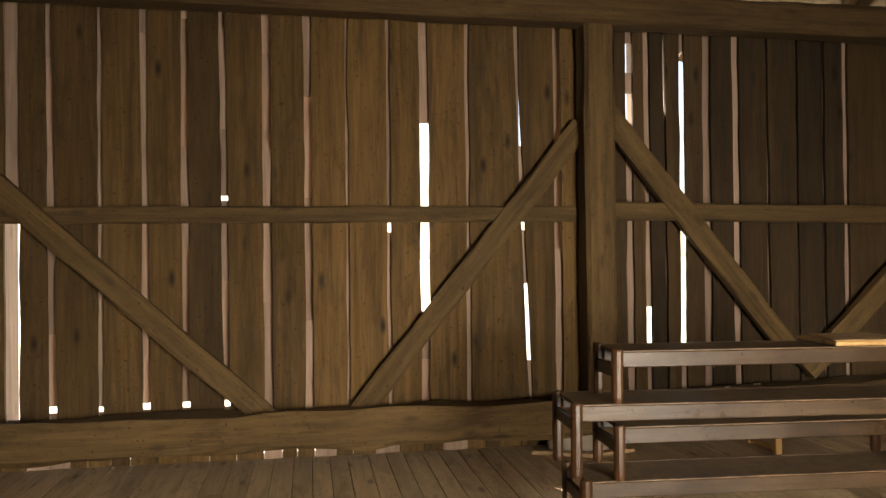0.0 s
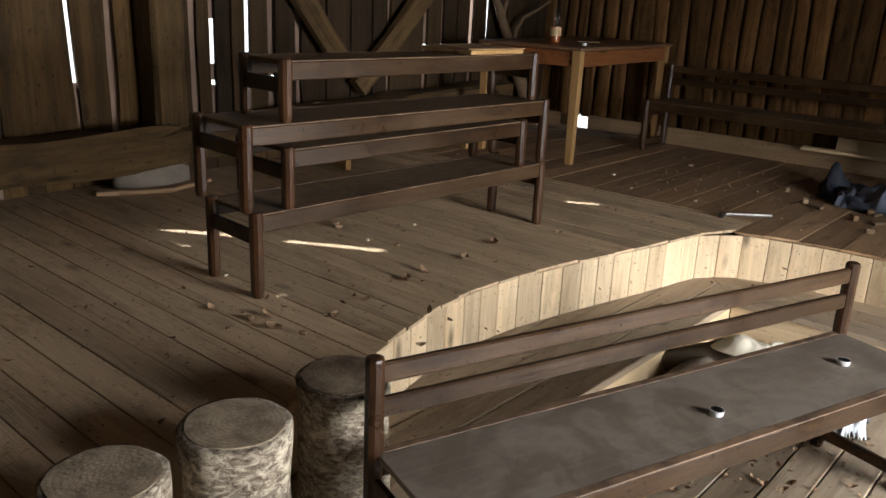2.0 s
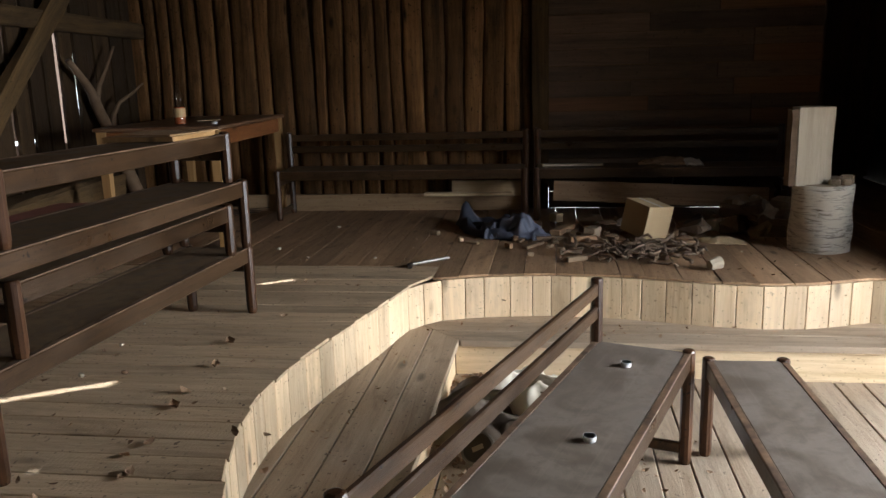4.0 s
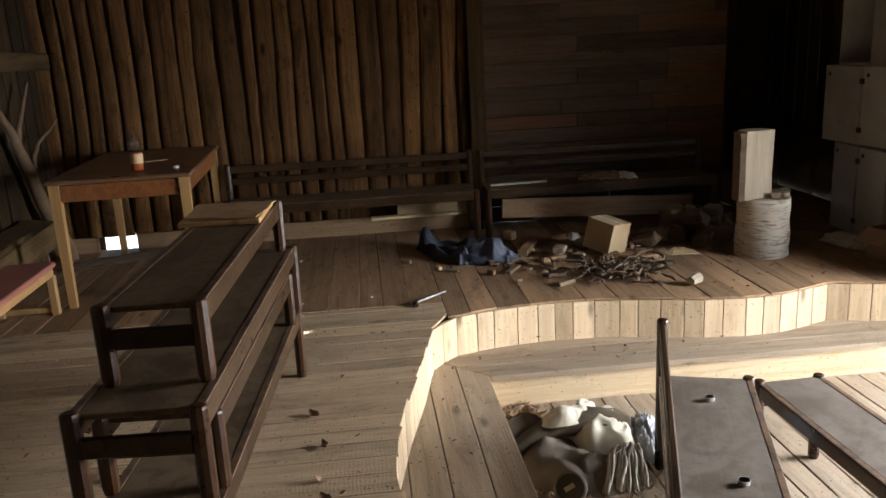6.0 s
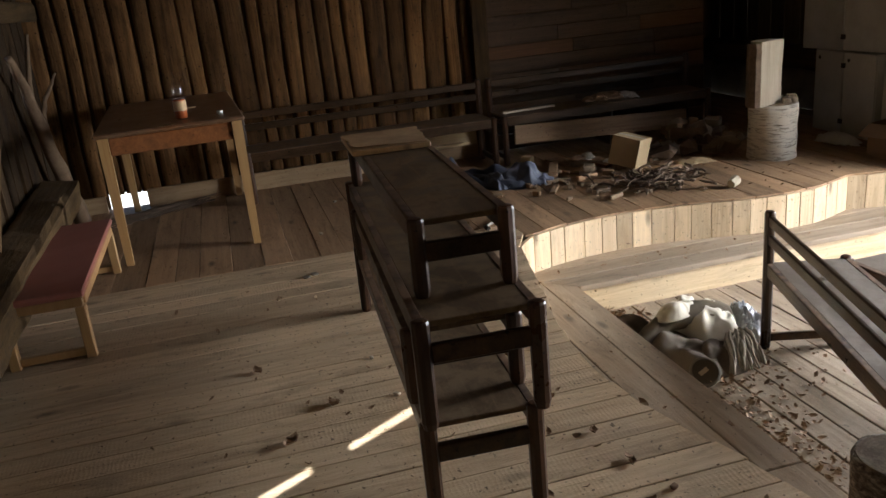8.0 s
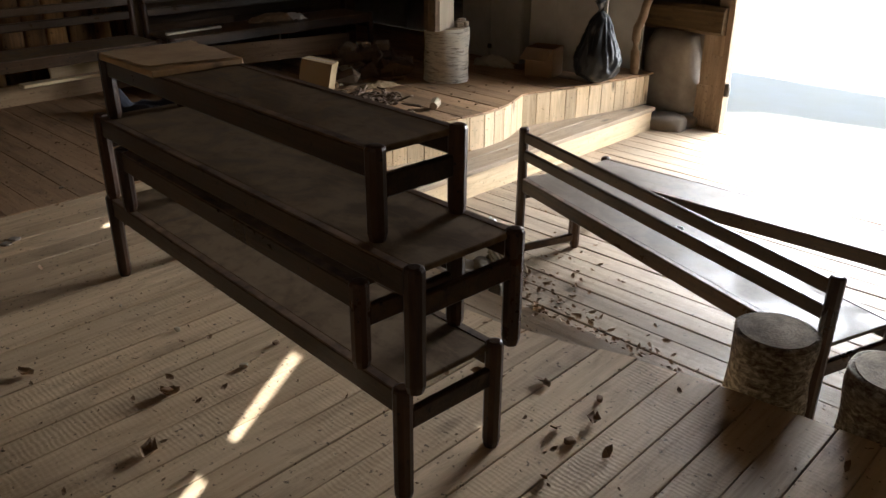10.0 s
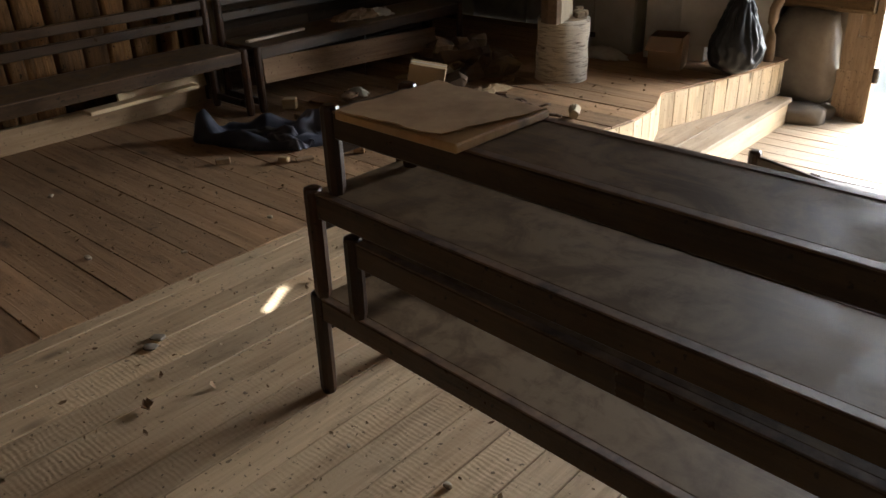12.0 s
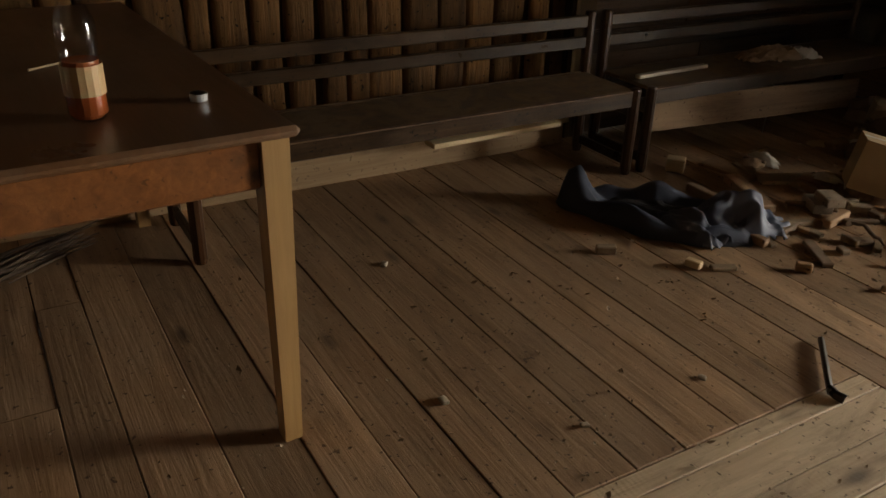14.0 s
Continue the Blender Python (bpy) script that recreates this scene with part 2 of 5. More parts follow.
PINK = plain("pink_vinyl", (0.36, 0.13, 0.1), 0.5, 0, (0.26, 0.11, 0.085), 0.5, 8, 0.05)
CARD = plain("cardboard", (0.48, 0.35, 0.19), 0.8, 0, (0.36, 0.25, 0.13), 0.4, 9, 0.1)
SHEET = plain("tan_sheet", (0.58, 0.38, 0.18), 0.95, 0, (0.27, 0.15, 0.06), 0.8, 11, 0.1)
PAPER = plain("crumpled_paper", (0.6, 0.55, 0.46), 0.8, 0, (0.4, 0.34, 0.26), 0.5, 10, 0.3)
CLOTH_W = plain("white_cloth", (0.6, 0.54, 0.42), 0.85, 0, (0.45, 0.39, 0.28), 0.4, 9, 0.3)
CLOTH_G = plain("grey_sack", (0.21, 0.165, 0.118), 0.95, 0, (0.085, 0.064, 0.045), 0.8, 9, 0.9)
CLOTH_B = plain("blue_grey_cloth", (0.1, 0.11, 0.15), 0.65, 0, (0.035, 0.036, 0.045), 0.6, 6, 0.25)
CLOTH_D = plain("dark_hollow_cloth", (0.022, 0.02, 0.02), 0.8, 0, (0.04, 0.036, 0.034), 0.5, 8, 0.3)
BLACK_BAG = plain("black_plastic", (0.012, 0.012, 0.013), 0.36, 0, (0.02, 0.02, 0.02), 0.4, 12, 0.4)
BLACK_BAG.node_tree.nodes["Principled BSDF"].inputs["Specular IOR Level"].default_value = 0.35
CLEAR_BAG = plain("crinkled_film", (0.62, 0.64, 0.66), 0.18, 0, (0.4, 0.4, 0.4), 0.5, 20, 0.8)
LEAF = plain("dry_leaf", (0.2, 0.115, 0.058), 0.85, 0, (0.3, 0.2, 0.115), 0.7, 40)
SPLIT = wood("split_pale_wood", (0.36, 0.29, 0.2), (0.58, 0.5, 0.37), "z", 0.75, 0.1, 0.3, (0.4, 0.34, 0.26), 0.05, 0.4)
CHIP_M = plain("wood_chip", (0.3, 0.21, 0.12), 0.8, 0, (0.13, 0.085, 0.05), 0.6, 40)
ROOT = plain("dry_root", (0.19, 0.125, 0.075), 0.85, 0, (0.06, 0.04, 0.024), 0.8, 26, 0.5)
LID_M = plain("dull_lid", (0.07, 0.055, 0.038), 0.95, 0.0, (0.05, 0.04, 0.028), 0.7, 24, 0.1)
LID_R = plain("lid_rim", (0.17, 0.145, 0.11), 0.8, 0.0, (0.1, 0.08, 0.06), 0.7, 24, 0.1)
FRINGE = plain("pale_fringe", (0.42, 0.37, 0.29), 0.9, 0, (0.17, 0.135, 0.1), 0.6, 20, 0.3)
FELT = plain("olive_felt", (0.19, 0.145, 0.09), 0.95, 0, (0.1, 0.075, 0.048), 0.8, 12, 0.8)
CLOTH_T = plain("tan_cloth", (0.45, 0.38, 0.27), 0.9, 0, (0.24, 0.19, 0.13), 0.6, 8, 0.4)
# CARD with the shade by the cabinets put into its colour; also brown paper.
CARD_D = plain("shaded_brown_cardboard", (0.27, 0.16, 0.08), 0.8, 0, (0.18, 0.11, 0.06), 0.5, 9, 0.1)
STALK = plain("dark_stalks", (0.07, 0.045, 0.028), 0.9, 0, (0.14, 0.09, 0.05), 0.5, 30)
GROUND = plain("dry_grass_ground", (0.72, 0.68, 0.52), 0.95, 0, (0.78, 0.76, 0.68), 0.6, 3, 0.3)
LABEL_P = plain("paper_label", (0.55, 0.42, 0.2), 0.6, 0, (0.62, 0.12, 0.06), 0.5, 18, 0.0)
LIQUID = plain("orange_drink", (0.5, 0.13, 0.04), 0.15, 0, (0.35, 0.08, 0.03), 0.4, 10, 0.0)
glass = bpy.data.materials.new("clear_plastic")
glass.use_nodes = True
_nt = glass.node_tree
_mx, _tr, _gl = (_nt.nodes.new("ShaderNode" + k) for k in ("MixShader", "BsdfTransparent", "BsdfGlossy"))
_tr.inputs[0].default_value = (0.93, 0.91, 0.88, 1)
_gl.inputs["Roughness"].default_value = 0.06
_mx.inputs[0].default_value = 0.13
_nt.links.new(_tr.outputs[0], _mx.inputs[1])
_nt.links.new(_gl.outputs[0], _mx.inputs[2])
_nt.links.new(_mx.outputs[0], _nt.nodes["Material Output"].inputs[0])


# ---- mesh helpers ----
def mesh_of(name, verts, faces, mat, smooth=False):
    me = bpy.data.meshes.new(name)
    me.from_pydata([tuple(v) for v in verts], [], faces)
    me.materials.append(mat)
    if smooth:
        me.polygons.foreach_set("use_smooth", [True] * len(me.polygons))
    me.update()
    return me


def part(name, bm, mat, parent=None, label="", smooth=False):
    bmesh.ops.recalc_face_normals(bm, faces=bm.faces[:])
    me = bpy.data.meshes.new(name)
    bm.to_mesh(me)
    bm.free()
    me.materials.append(mat)
    if smooth:
        me.polygons.foreach_set("use_smooth", [True] * len(me.polygons))
    ob = new(name, me)
    if parent:
        ob.parent = parent
    if label:
        ob["label"] = label
    return ob


def thing(name, label, category, m=None, group="", kind=""):
    e = new(name)
    e.empty_display_size = 0.1
    if m is not None:
        e.matrix_world = m
    return tagged(e, label, category, group, kind)


def box(bm, x0, x1, y0, y1, z0, z1, bevel=0.004, m=None):
    r = bmesh.ops.create_cube(bm, size=1)
    vs = r["verts"]
    bmesh.ops.scale(bm, vec=(x1 - x0, y1 - y0, z1 - z0), verts=vs)
    bmesh.ops.translate(bm, vec=((x0 + x1) / 2, (y0 + y1) / 2, (z0 + z1) / 2), verts=vs)
    if bevel:
        es = list({e for v in vs for e in v.link_edges})
        r = bmesh.ops.bevel(bm, geom=es, offset=bevel, segments=1, affect="EDGES", profile=0.5)
        vs = list({v for f in r["faces"] for v in f.verts})
    if m is not None:
        bmesh.ops.transform(bm, matrix=m, verts=vs)
    return bm


def boxm(*a, **k):
    return box(bmesh.new(), *a, **k)


def tube(bm, rings, seg=10, cap=True, wob=0.0, seed=0):
    """A round body through rings of (centre, radius)."""
    rows = []
    last = None
    for i, (c, r) in enumerate(rings):
        c = Vector(c)
        a = Vector(rings[max(i - 1, 0)][0])
        d = Vector(rings[min(i + 1, len(rings) - 1)][0]) - a
        if last is not None and d.dot(last) < 0:
            d = -d
        last = d.copy() if d.length > 1e-6 else last
        q = d.normalized().to_track_quat("Z", "Y") if d.length > 1e-6 else Euler((0, 0, 0)).to_quaternion()
        row = []
        for j in range(seg):
            t = 2 * math.pi * j / seg
            k = r * (1 + wob * noise.noise((math.cos(t) * 1.7 + seed, math.sin(t) * 1.7, i * 0.35 + seed)))
            row.append(bm.verts.new(c + q @ Vector((math.cos(t) * k, math.sin(t) * k, 0))))
        rows.append(row)
    for a, b in zip(rows, rows[1:]):
        for j in range(seg):
            bm.faces.new((a[j], a[(j + 1) % seg], b[(j + 1) % seg], b[j]))
    if cap:
        bm.faces.new(rows[0][::-1])
        bm.faces.new(rows[-1])
    return bm


def strip(name, pts_a, pts_b, z0, z1, mat, parent, chamfer=0.004):
    """A flat board whose plan outline runs along pts_a and back along pts_b, with its upper edges eased."""
    plan = list(pts_a) + list(pts_b)[::-1]
    n = len(plan)
    cx, cy = sum(p[0] for p in plan) / n, sum(p[1] for p in plan) / n
    inner = []
    for x, y in plan:
        d = math.hypot(x - cx, y - cy) or 1
        inner.append((x - chamfer * math.copysign(min(1, abs(x - cx) / 0.02), x - cx), y - chamfer * math.copysign(min(1, abs(y - cy) / 0.02), y - cy)))
    h = (z1 - z0) / 2
    vs = [(x - cx, y - cy, -h) for x, y in plan] + [(x - cx, y - cy, h - chamfer) for x, y in plan] + [(x - cx, y - cy, h) for x, y in inner]
    fs = [tuple(range(n))[::-1], tuple(range(2 * n, 3 * n))]
    for k in (0, n):
        fs += [(k + i, k + (i + 1) % n, k + n + (i + 1) % n, k + n + i) for i in range(n)]
    ob = new(name, mesh_of(name, vs, fs, mat))
    ob.location = (cx, cy, (z0 + z1) / 2)
    ob.parent = parent
    return ob


def board(name, x0, x1, y0, y1, z0, z1, mat, parent, skew=(0, 0)):
    """An upright or lying board; skew slides its upper end along x and y."""
    c = ((x0 + x1) / 2, (y0 + y1) / 2, (z0 + z1) / 2)
    e = 0.003
    a, b, h = (x1 - x0) / 2, (y1 - y0) / 2, (z1 - z0) / 2
    prof = [(-a + e, -b), (a - e, -b), (a, -b + e), (a, b), (-a, b), (-a, -b + e)] if a < 9 else []
    vs = [(x, y, -h) for x, y in prof] + [(x + skew[0], y + skew[1], h) for x, y in prof]
    n = len(prof)
    fs = [tuple(range(n))[::-1], tuple(range(n, 2 * n))] + [(i, (i + 1) % n, n + (i + 1) % n, n + i) for i in range(n)]
    ob = new(name, mesh_of(name, vs, fs, mat))
    ob.location = c
    if parent:
        ob.parent = parent
    return ob


# ---- levels and the stage's wavy edge ----
STAGE, TREAD, LOW = 0.45, 0.21, 0.03
SEAM = 3.64
NORTH_EDGE = [(-5.0, 2.48), (0.0, 2.48), (0.5, 2.52), (0.8, 2.55), (1.05, 2.6), (1.28, 2.67), (1.5, 2.725), (1.75, 2.748), (2.0, 2.735), (2.38, 2.665), (2.85, 2.555), (3.1, 2.51), (3.25, 2.475)]
EAST_EDGE = [(3.39, 2.33), (3.45, 2.15), (3.485, 1.95), (3.5, 1.75), (3.485, 1.5), (3.42, 1.2), (3.35, 0.95), (3.315, 0.7), (3.33, 0.45), (3.45, 0.14), (3.34, -0.25), (3.25, -0.6), (3.19, -0.9), (3.17, -1.08)]


def edge_y(x):
    return float(np.interp(x, [p[0] for p in NORTH_EDGE], [p[1] for p in NORTH_EDGE]))


def edge_x(y):
    return float(np.interp(-y, [-p[1] for p in EAST_EDGE], [p[0] for p in EAST_EDGE]))


# ---- north wall ----
NY = 5.16
wall_n = thing("wall_north", "tall weathered plank wall with bright gaps and braces", "wall", kind="structure")
rng = random.Random(4)
# gap: x at the foot, x at the top, width, open heights, and whether sun grazes in (2: an added fin outside stops it)
GAPS = [
    (-4.6, -4.6, 0.02, (), 1), (-4.32, -4.32, 0.03, (), 1), (-4.05, -4.05, 0.02, (), 0), (-3.8, -3.8, 0.04, (), 1), (-3.55, -3.55, 0.03, (), 1),
    (-3.27, -3.27, 0.02, (), 0), (-3.02, -3.02, 0.03, (), 1), (-2.77, -2.77, 0.02, (), 1), (-2.5, -2.5, 0.03, (), 0), (-2.25, -2.25, 0.04, (), 1), (-2.0, -2.0, 0.03, (), 1),
    (-1.75, -1.75, 0.086, ((0.74, 1.9),), 2), (-1.53, -1.54, 0.05, ((0.772, 0.803),), 1), (-1.26, -1.26, 0.03, ((0.772, 0.803),), 0), (-1.0, -1.01, 0.045, ((0.772, 0.803),), 1),
    (-0.77, -0.77, 0.05, ((0.772, 0.803),), 1), (-0.53, -0.55, 0.04, ((0.772, 0.803), (2.04, 2.07)), 1), (-0.28, -0.28, 0.055, (), 1), (-0.03, -0.03, 0.05, (), 1),
    (0.21, 0.21, 0.018, (), 0), (0.47, 0.47, 0.03, ((1.84, 1.9),), 1), (0.7, 0.7, 0.058, ((1.33, 2.54),), 1), (0.98, 0.98, 0.03, (), 0),
    (1.39, 1.3, 0.024, ((1.0, 1.5), (1.85, 1.95), (2.4, 3.15)), 2), (1.58, 1.58, 0.05, (), 1), (1.95, 1.95, 0.05, ((0.955, 0.988),), 0), (2.08, 2.08, 0.052, ((2.56, 2.76), (2.9, 3.1)), 0),
    (2.205, 2.205, 0.042, ((0.945, 0.975), (1.07, 1.33)), 2), (2.33, 2.33, 0.015, ((2.64, 3.15),), 0), (2.45, 2.455, 0.046, ((0.95, 1.9), (2.07, 3.05)), 2), (2.63, 2.63, 0.06, ((0.95, 0.985),), 0),
    (2.845, 2.845, 0.06, ((0.95, 0.985),), 0), (3.08, 3.08, 0.018, (), 0), (3.3, 3.3, 0.015, (), 0), (3.5, 3.5, 0.02, (), 0), (3.67, 3.67, 0.05, ((1.125, 1.155),), 0), (4.06, 4.06, 0.05, ((1.125, 1.155),), 0),
    (4.25, 4.25, 0.045, ((1.125, 1.155),), 0), (4.42, 4.42, 0.02, (), 0), (4.6, 4.6, 0.06, ((1.1, 1.9), (2.05, 2.6)), 2), (4.8, 4.8, 0.04, ((1.2, 1.75),), 2), (5.06, 5.06, 0.02, (), 0), (5.3, 5.3, 0.02, (), 0), (5.5, 5.5, 0.02, (), 0)]
TOPZ = 3.34
GAPS = [(a + 0.02, c + 0.02, *rest) for a, c, *rest in GAPS]
edges = [(-5.0, -5.0, 0.0, (), 0)] + GAPS + [(5.8, 5.8, 0.0, (), 0)]
for a, b in zip(edges, edges[1:]):
    x0, x1 = a[0] + a[2] / 2, b[0] - b[2] / 2
    d = rng.uniform(-0.006, 0.006)
    t0, t1 = a[1] + a[2] / 2, b[1] - b[2] / 2
    cx = (x0 + x1) / 2
    n = 17
    vs = []
    for k in range(n):
        t = k / (n - 1)
        z = STAGE + 0.1 + t * (TOPZ - STAGE - 0.1)
        p = x0 + (t0 - x0) * t + 0.009 * noise.noise((x0 * 3.1, z * 2.3, 0)) + 0.005 * noise.noise((x0 * 5, z * 9, 2))
        q = x1 + (t1 - x1) * t + 0.009 * noise.noise((x1 * 3.3, z * 2.3, 7)) + 0.005 * noise.noise((x1 * 5, z * 9, 5))
        vs += [(p - cx, d, z - 1.8), (q - cx, d, z - 1.8), (q - cx, 0.025 + d, z - 1.8), (p - cx, 0.025 + d, z - 1.8)]
    fs = [(3, 2, 1, 0), tuple(range(4 * n - 4, 4 * n))]
    for k in range(0, 4 * n - 4, 4):
        fs += [(k + i, k + (i + 1) % 4, k + 4 + (i + 1) % 4, k + 4 + i) for i in range(4)]
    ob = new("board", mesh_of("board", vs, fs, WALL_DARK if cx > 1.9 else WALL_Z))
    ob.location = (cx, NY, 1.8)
    ob.parent = wall_n
for gx, gt, gw, opens, graze in GAPS:
    z = STAGE + 0.1
    spans = []
    for o in opens:
        spans.append((z, o[0]))
        z = o[1]
    spans.append((z, TOPZ))
    # Unseen fin added outside the gap only to block direct sun.
    if graze == 2:
        f = 0.5
        board("batten", (gx + gt) / 2 - gw / 2 - 0.06, (gx + gt) / 2 - gw / 2 - 0.004, NY + 0.03, NY + 0.03 + 0.03 + 2.2 * gw, STAGE + 0.1, TOPZ, OUTER, wall_n)
    lap, off = (0.046, 0.06) if graze == 1 else (0.0, 0.006) if graze == 2 else (0.05, 0.006)
    if graze == 1:
        cut = []
        for s0, s1 in spans:
            q = s0
            while q < s1 - 0.3:
                n = min(s1, q + rng.uniform(0.3, 0.9))
                cut.append((q - (0.03 if q > s0 else 0), n))
                q = n
            if q < s1:
                cut.append((q - (0.03 if q > s0 else 0), s1))
        spans = cut
    for s0, s1 in spans:
        if s1 - s0 < 0.05:
            continue
        if graze == 1:
            lap, off = rng.choice(((0.046, 0.06), (0.05, 0.03), (0.05, 0.006), (0.05, 0.006)))
            off += rng.uniform(0.001, 0.009)
        f = (s0 + s1) / 2
        xm = gx + (gt - gx) * (f - STAGE) / (TOPZ - STAGE)
        board("cover_board", xm - gw / 2 - lap, xm + gw / 2 + 0.06, NY + 0.03 + off, NY + 0.052 + off, s0, s1, OUTER, wall_n)


def beam(name, p0, p1, w, h, mat, parent, up=(0, 0, 1), seed=1, wob=0.012):
    """A hewn beam from p0 to p1, w wide and h deep, a little uneven."""
    p0, p1 = Vector(p0), Vector(p1)
    d = (p1 - p0).normalized()
    s = d.cross(Vector(up)).normalized()
    u = s.cross(d)
    n = max(3, int((p1 - p0).length / 0.15))
    half = (p1 - p0).length / 2
    bm = bmesh.new()
    rows = []
    for i in range(n + 1):
        row = []
        for k, (a, b) in enumerate(((-1, -0.75), (-0.75, -1), (0.75, -1), (1, -0.75), (1, 0.75), (0.75, 1), (-0.75, 1), (-1, 0.75))):
            o = (noise.noise((i * 0.4 + seed * 7.1, k * 0.9, seed)) + 0.4 * noise.noise((i * 1.7, k * 2.9, seed))) * wob
            row.append(bm.verts.new((half * (2 * i / n - 1), a * (w / 2 + o), b * (h / 2 + o))))
        rows.append(row)
    for a, b in zip(rows, rows[1:]):
        for j in range(8):
            bm.faces.new((a[j], a[(j + 1) % 8], b[(j + 1) % 8], b[j]))
    bm.faces.new(rows[0][::-1])
    bm.faces.new(rows[-1])
    ob = part(name, bm, mat, parent)
    ob.matrix_world = Matrix.Translation((p0 + p1) / 2) @ Matrix((d, s, u)).transposed().to_4x4()
    return ob


beam("wall_plate", (-5, 4.98, 3.31), (5.75, 5.0, 3.2), 0.2, 0.2, BEAM_X, wall_n, seed=2)
beam("mid_rail", (-5, 5.125, 1.945), (1.70, 5.125, 1.95), 0.06, 0.1, BEAM_X, wall_n, seed=3, wob=0.006)
beam("mid_rail", (1.92, 5.1, 1.97), (5.7, 5.1, 1.91), 0.1, 0.12, BEAM_X, wall_n, seed=4, wob=0.006)
beam("sill_beam", (-5, 5.0, 0.64), (1.86, 5.01, 0.665), 0.27, 0.21, BEAM_X, wall_n, seed=5, wob=0.04)
x = -4.95
while x < 5.6:
    w = rng.uniform(0.08, 0.16)
    board("foot_board", x, x + w, NY + 0.01, NY + 0.03, STAGE - 0.12, STAGE + 0.14, OUTER if rng.random() < 0.2 else WALL_Z, wall_n)
    x += w + rng.choice((0.0, 0.002, 0.003, 0.006))
board("foot_beam", -5, 5.7, NY - 0.1, NY + 0.2, -0.05, STAGE - 0.01, BEAM_X, wall_n)
beam("sill_beam", (1.87, 5.0, 0.665), (4.88, 5.02, 0.77), 0.24, 0.2, BEAM_X, wall_n, seed=6, wob=0.02)
beam("post", (1.82, 5.04, 0.74), (1.81, 5.02, 3.2), 0.2, 0.2, BEAM_X, wall_n, up=(0, 1, 0), seed=7)
for p0, p1, sd in (((0.27, 5.11, 0.7), (1.74, 5.11, 2.52), 8), ((-0.25, 5.07, 0.7), (-2.1, 5.07, 2.4), 9), ((1.9, 5.07, 2.6), (3.2, 5.07, 1.0), 10), ((3.3, 5.07, 0.88), (4.95, 5.07, 2.45), 11)):
    beam("brace", p0, p1, 0.14, 0.075, BEAM_X, wall_n, up=(0, 1, 0), seed=sd)

# ---- east wall: upright slabs, then flat boards, then a dark doorway ----
wall_e = thing("wall_east", "dark wall of upright split-log slabs", "wall", kind="structure")
EX = 5.62
rng = random.Random(11)
y = 5.2
board("backing_board", EX + 0.07, EX + 0.1, 1.8, 5.2, 0.555, 4.9, WALL_Z, wall_e)
board("backing_board", EX + 0.07, EX + 0.1, 1.8, 4.565, 0.0, 0.55, WALL_Z, wall_e)
board("backing_board", EX + 0.07, EX + 0.1, 4.86, 5.2, 0.0, 0.55, WALL_Z, wall_e)
while y > 1.97:
    w = min(rng.uniform(0.1, 0.2), y - 1.9)
    st = []
    n = 15
    gapw = rng.choice((0.004, 0.006, 0.008, 0.012))
    for i in range(n):
        z = (0.545 if 4.5 < y - w / 2 < 4.92 else STAGE - 0.02) + i * 4.2 / (n - 1)
        st.append((z, y - w / 2 + 0.03 * noise.noise((z * 0.8, y * 3, 1)) + rng.uniform(-0.006, 0.006), w / 2 * (1 + 0.16 * noise.noise((z * 1.7, y * 5, 4))) - gapw + rng.uniform(-0.004, 0.004), rng.uniform(0.016, 0.032)))
    vs = []
    for z, c, h, d in st:
        for k in range(7):
            t = math.pi * k / 6
            vs.append((EX + 0.06 - math.sin(t) ** 0.32 * d, c + math.cos(t) * h, z))
    fs = []
    for i in range(n - 1):
        for k in range(6):
            a = i * 7 + k
            fs.append((a, a + 1, a + 8, a + 7))
    cx, cy, cz = EX, y - w / 2, 2.0
    ob = new("slab", mesh_of("slab", [(a - cx, b - cy, c - cz) for a, b, c in vs], fs, SLAB, True))
    ob.location = (cx, cy, cz)
    ob.parent = wall_e
    y -= w
board("baseboard", 5.54, 5.57, 1.95, 4.565, STAGE, STAGE + 0.13, BASE_Y, wall_e)
board("baseboard", 5.54, 5.57, 4.86, 5.1, STAGE, STAGE + 0.12, BASE_Y, wall_e)
wall_e2 = thing("wall_east_boarded", "dark wall of horizontal boards of uneven tone", "wall", kind="structure")
board("cover_board", EX - 0.03, EX, 1.78, 1.9, STAGE, 4.7, WALL_Z, wall_e2)
z = STAGE
while z < 4.6:
    h = rng.uniform(0.1, 0.135)
    ys, q = [1.78], 1.78
    while q > -0.2:
        q -= rng.choice((0.62, 0.75, 1.25, 1.5))
        ys.append(max(q, -0.2))
    for a, b in zip(ys, ys[1:]):
        if a - b > 0.05:
            board("board", EX + rng.uniform(-0.002, 0.003), EX + 0.025, b + 0.002, a - 0.002, z + 0.003, z + h - 0.002, WALL_RED if rng.random() < 0.13 else WALL_Y, wall_e2)
    z += h
board("return_wall", 5.65, 7.4, -0.22, -0.2, STAGE, 4.7, WALL_Y, wall_e2)
board("far_wall", 7.4, 7.45, -1.5, -0.2, STAGE, 4.7, WALL_Z, wall_e2)

# ---- south wall with the open doorway, west wall ----
SY = -1.35
wall_s = thing("wall_south", "plank wall on a stone footing with a wide open doorway", "wall", kind="structure")
x = -5.0
while x < 7.4:
    w = rng.uniform(0.18, 0.26)
    if x + w < 1.0 or x > 2.7:
        board("board", x, x + w - 0.006, SY - 0.12, SY - 0.09, 0.75 if x > 2.6 else 0.0, 2.55, WALL_Z, wall_s)
    else:
        board("board", x, x + w - 0.004, SY - 0.12, SY - 0.09, 2.1, 2.55, WALL_Z, wall_s)
    x += w
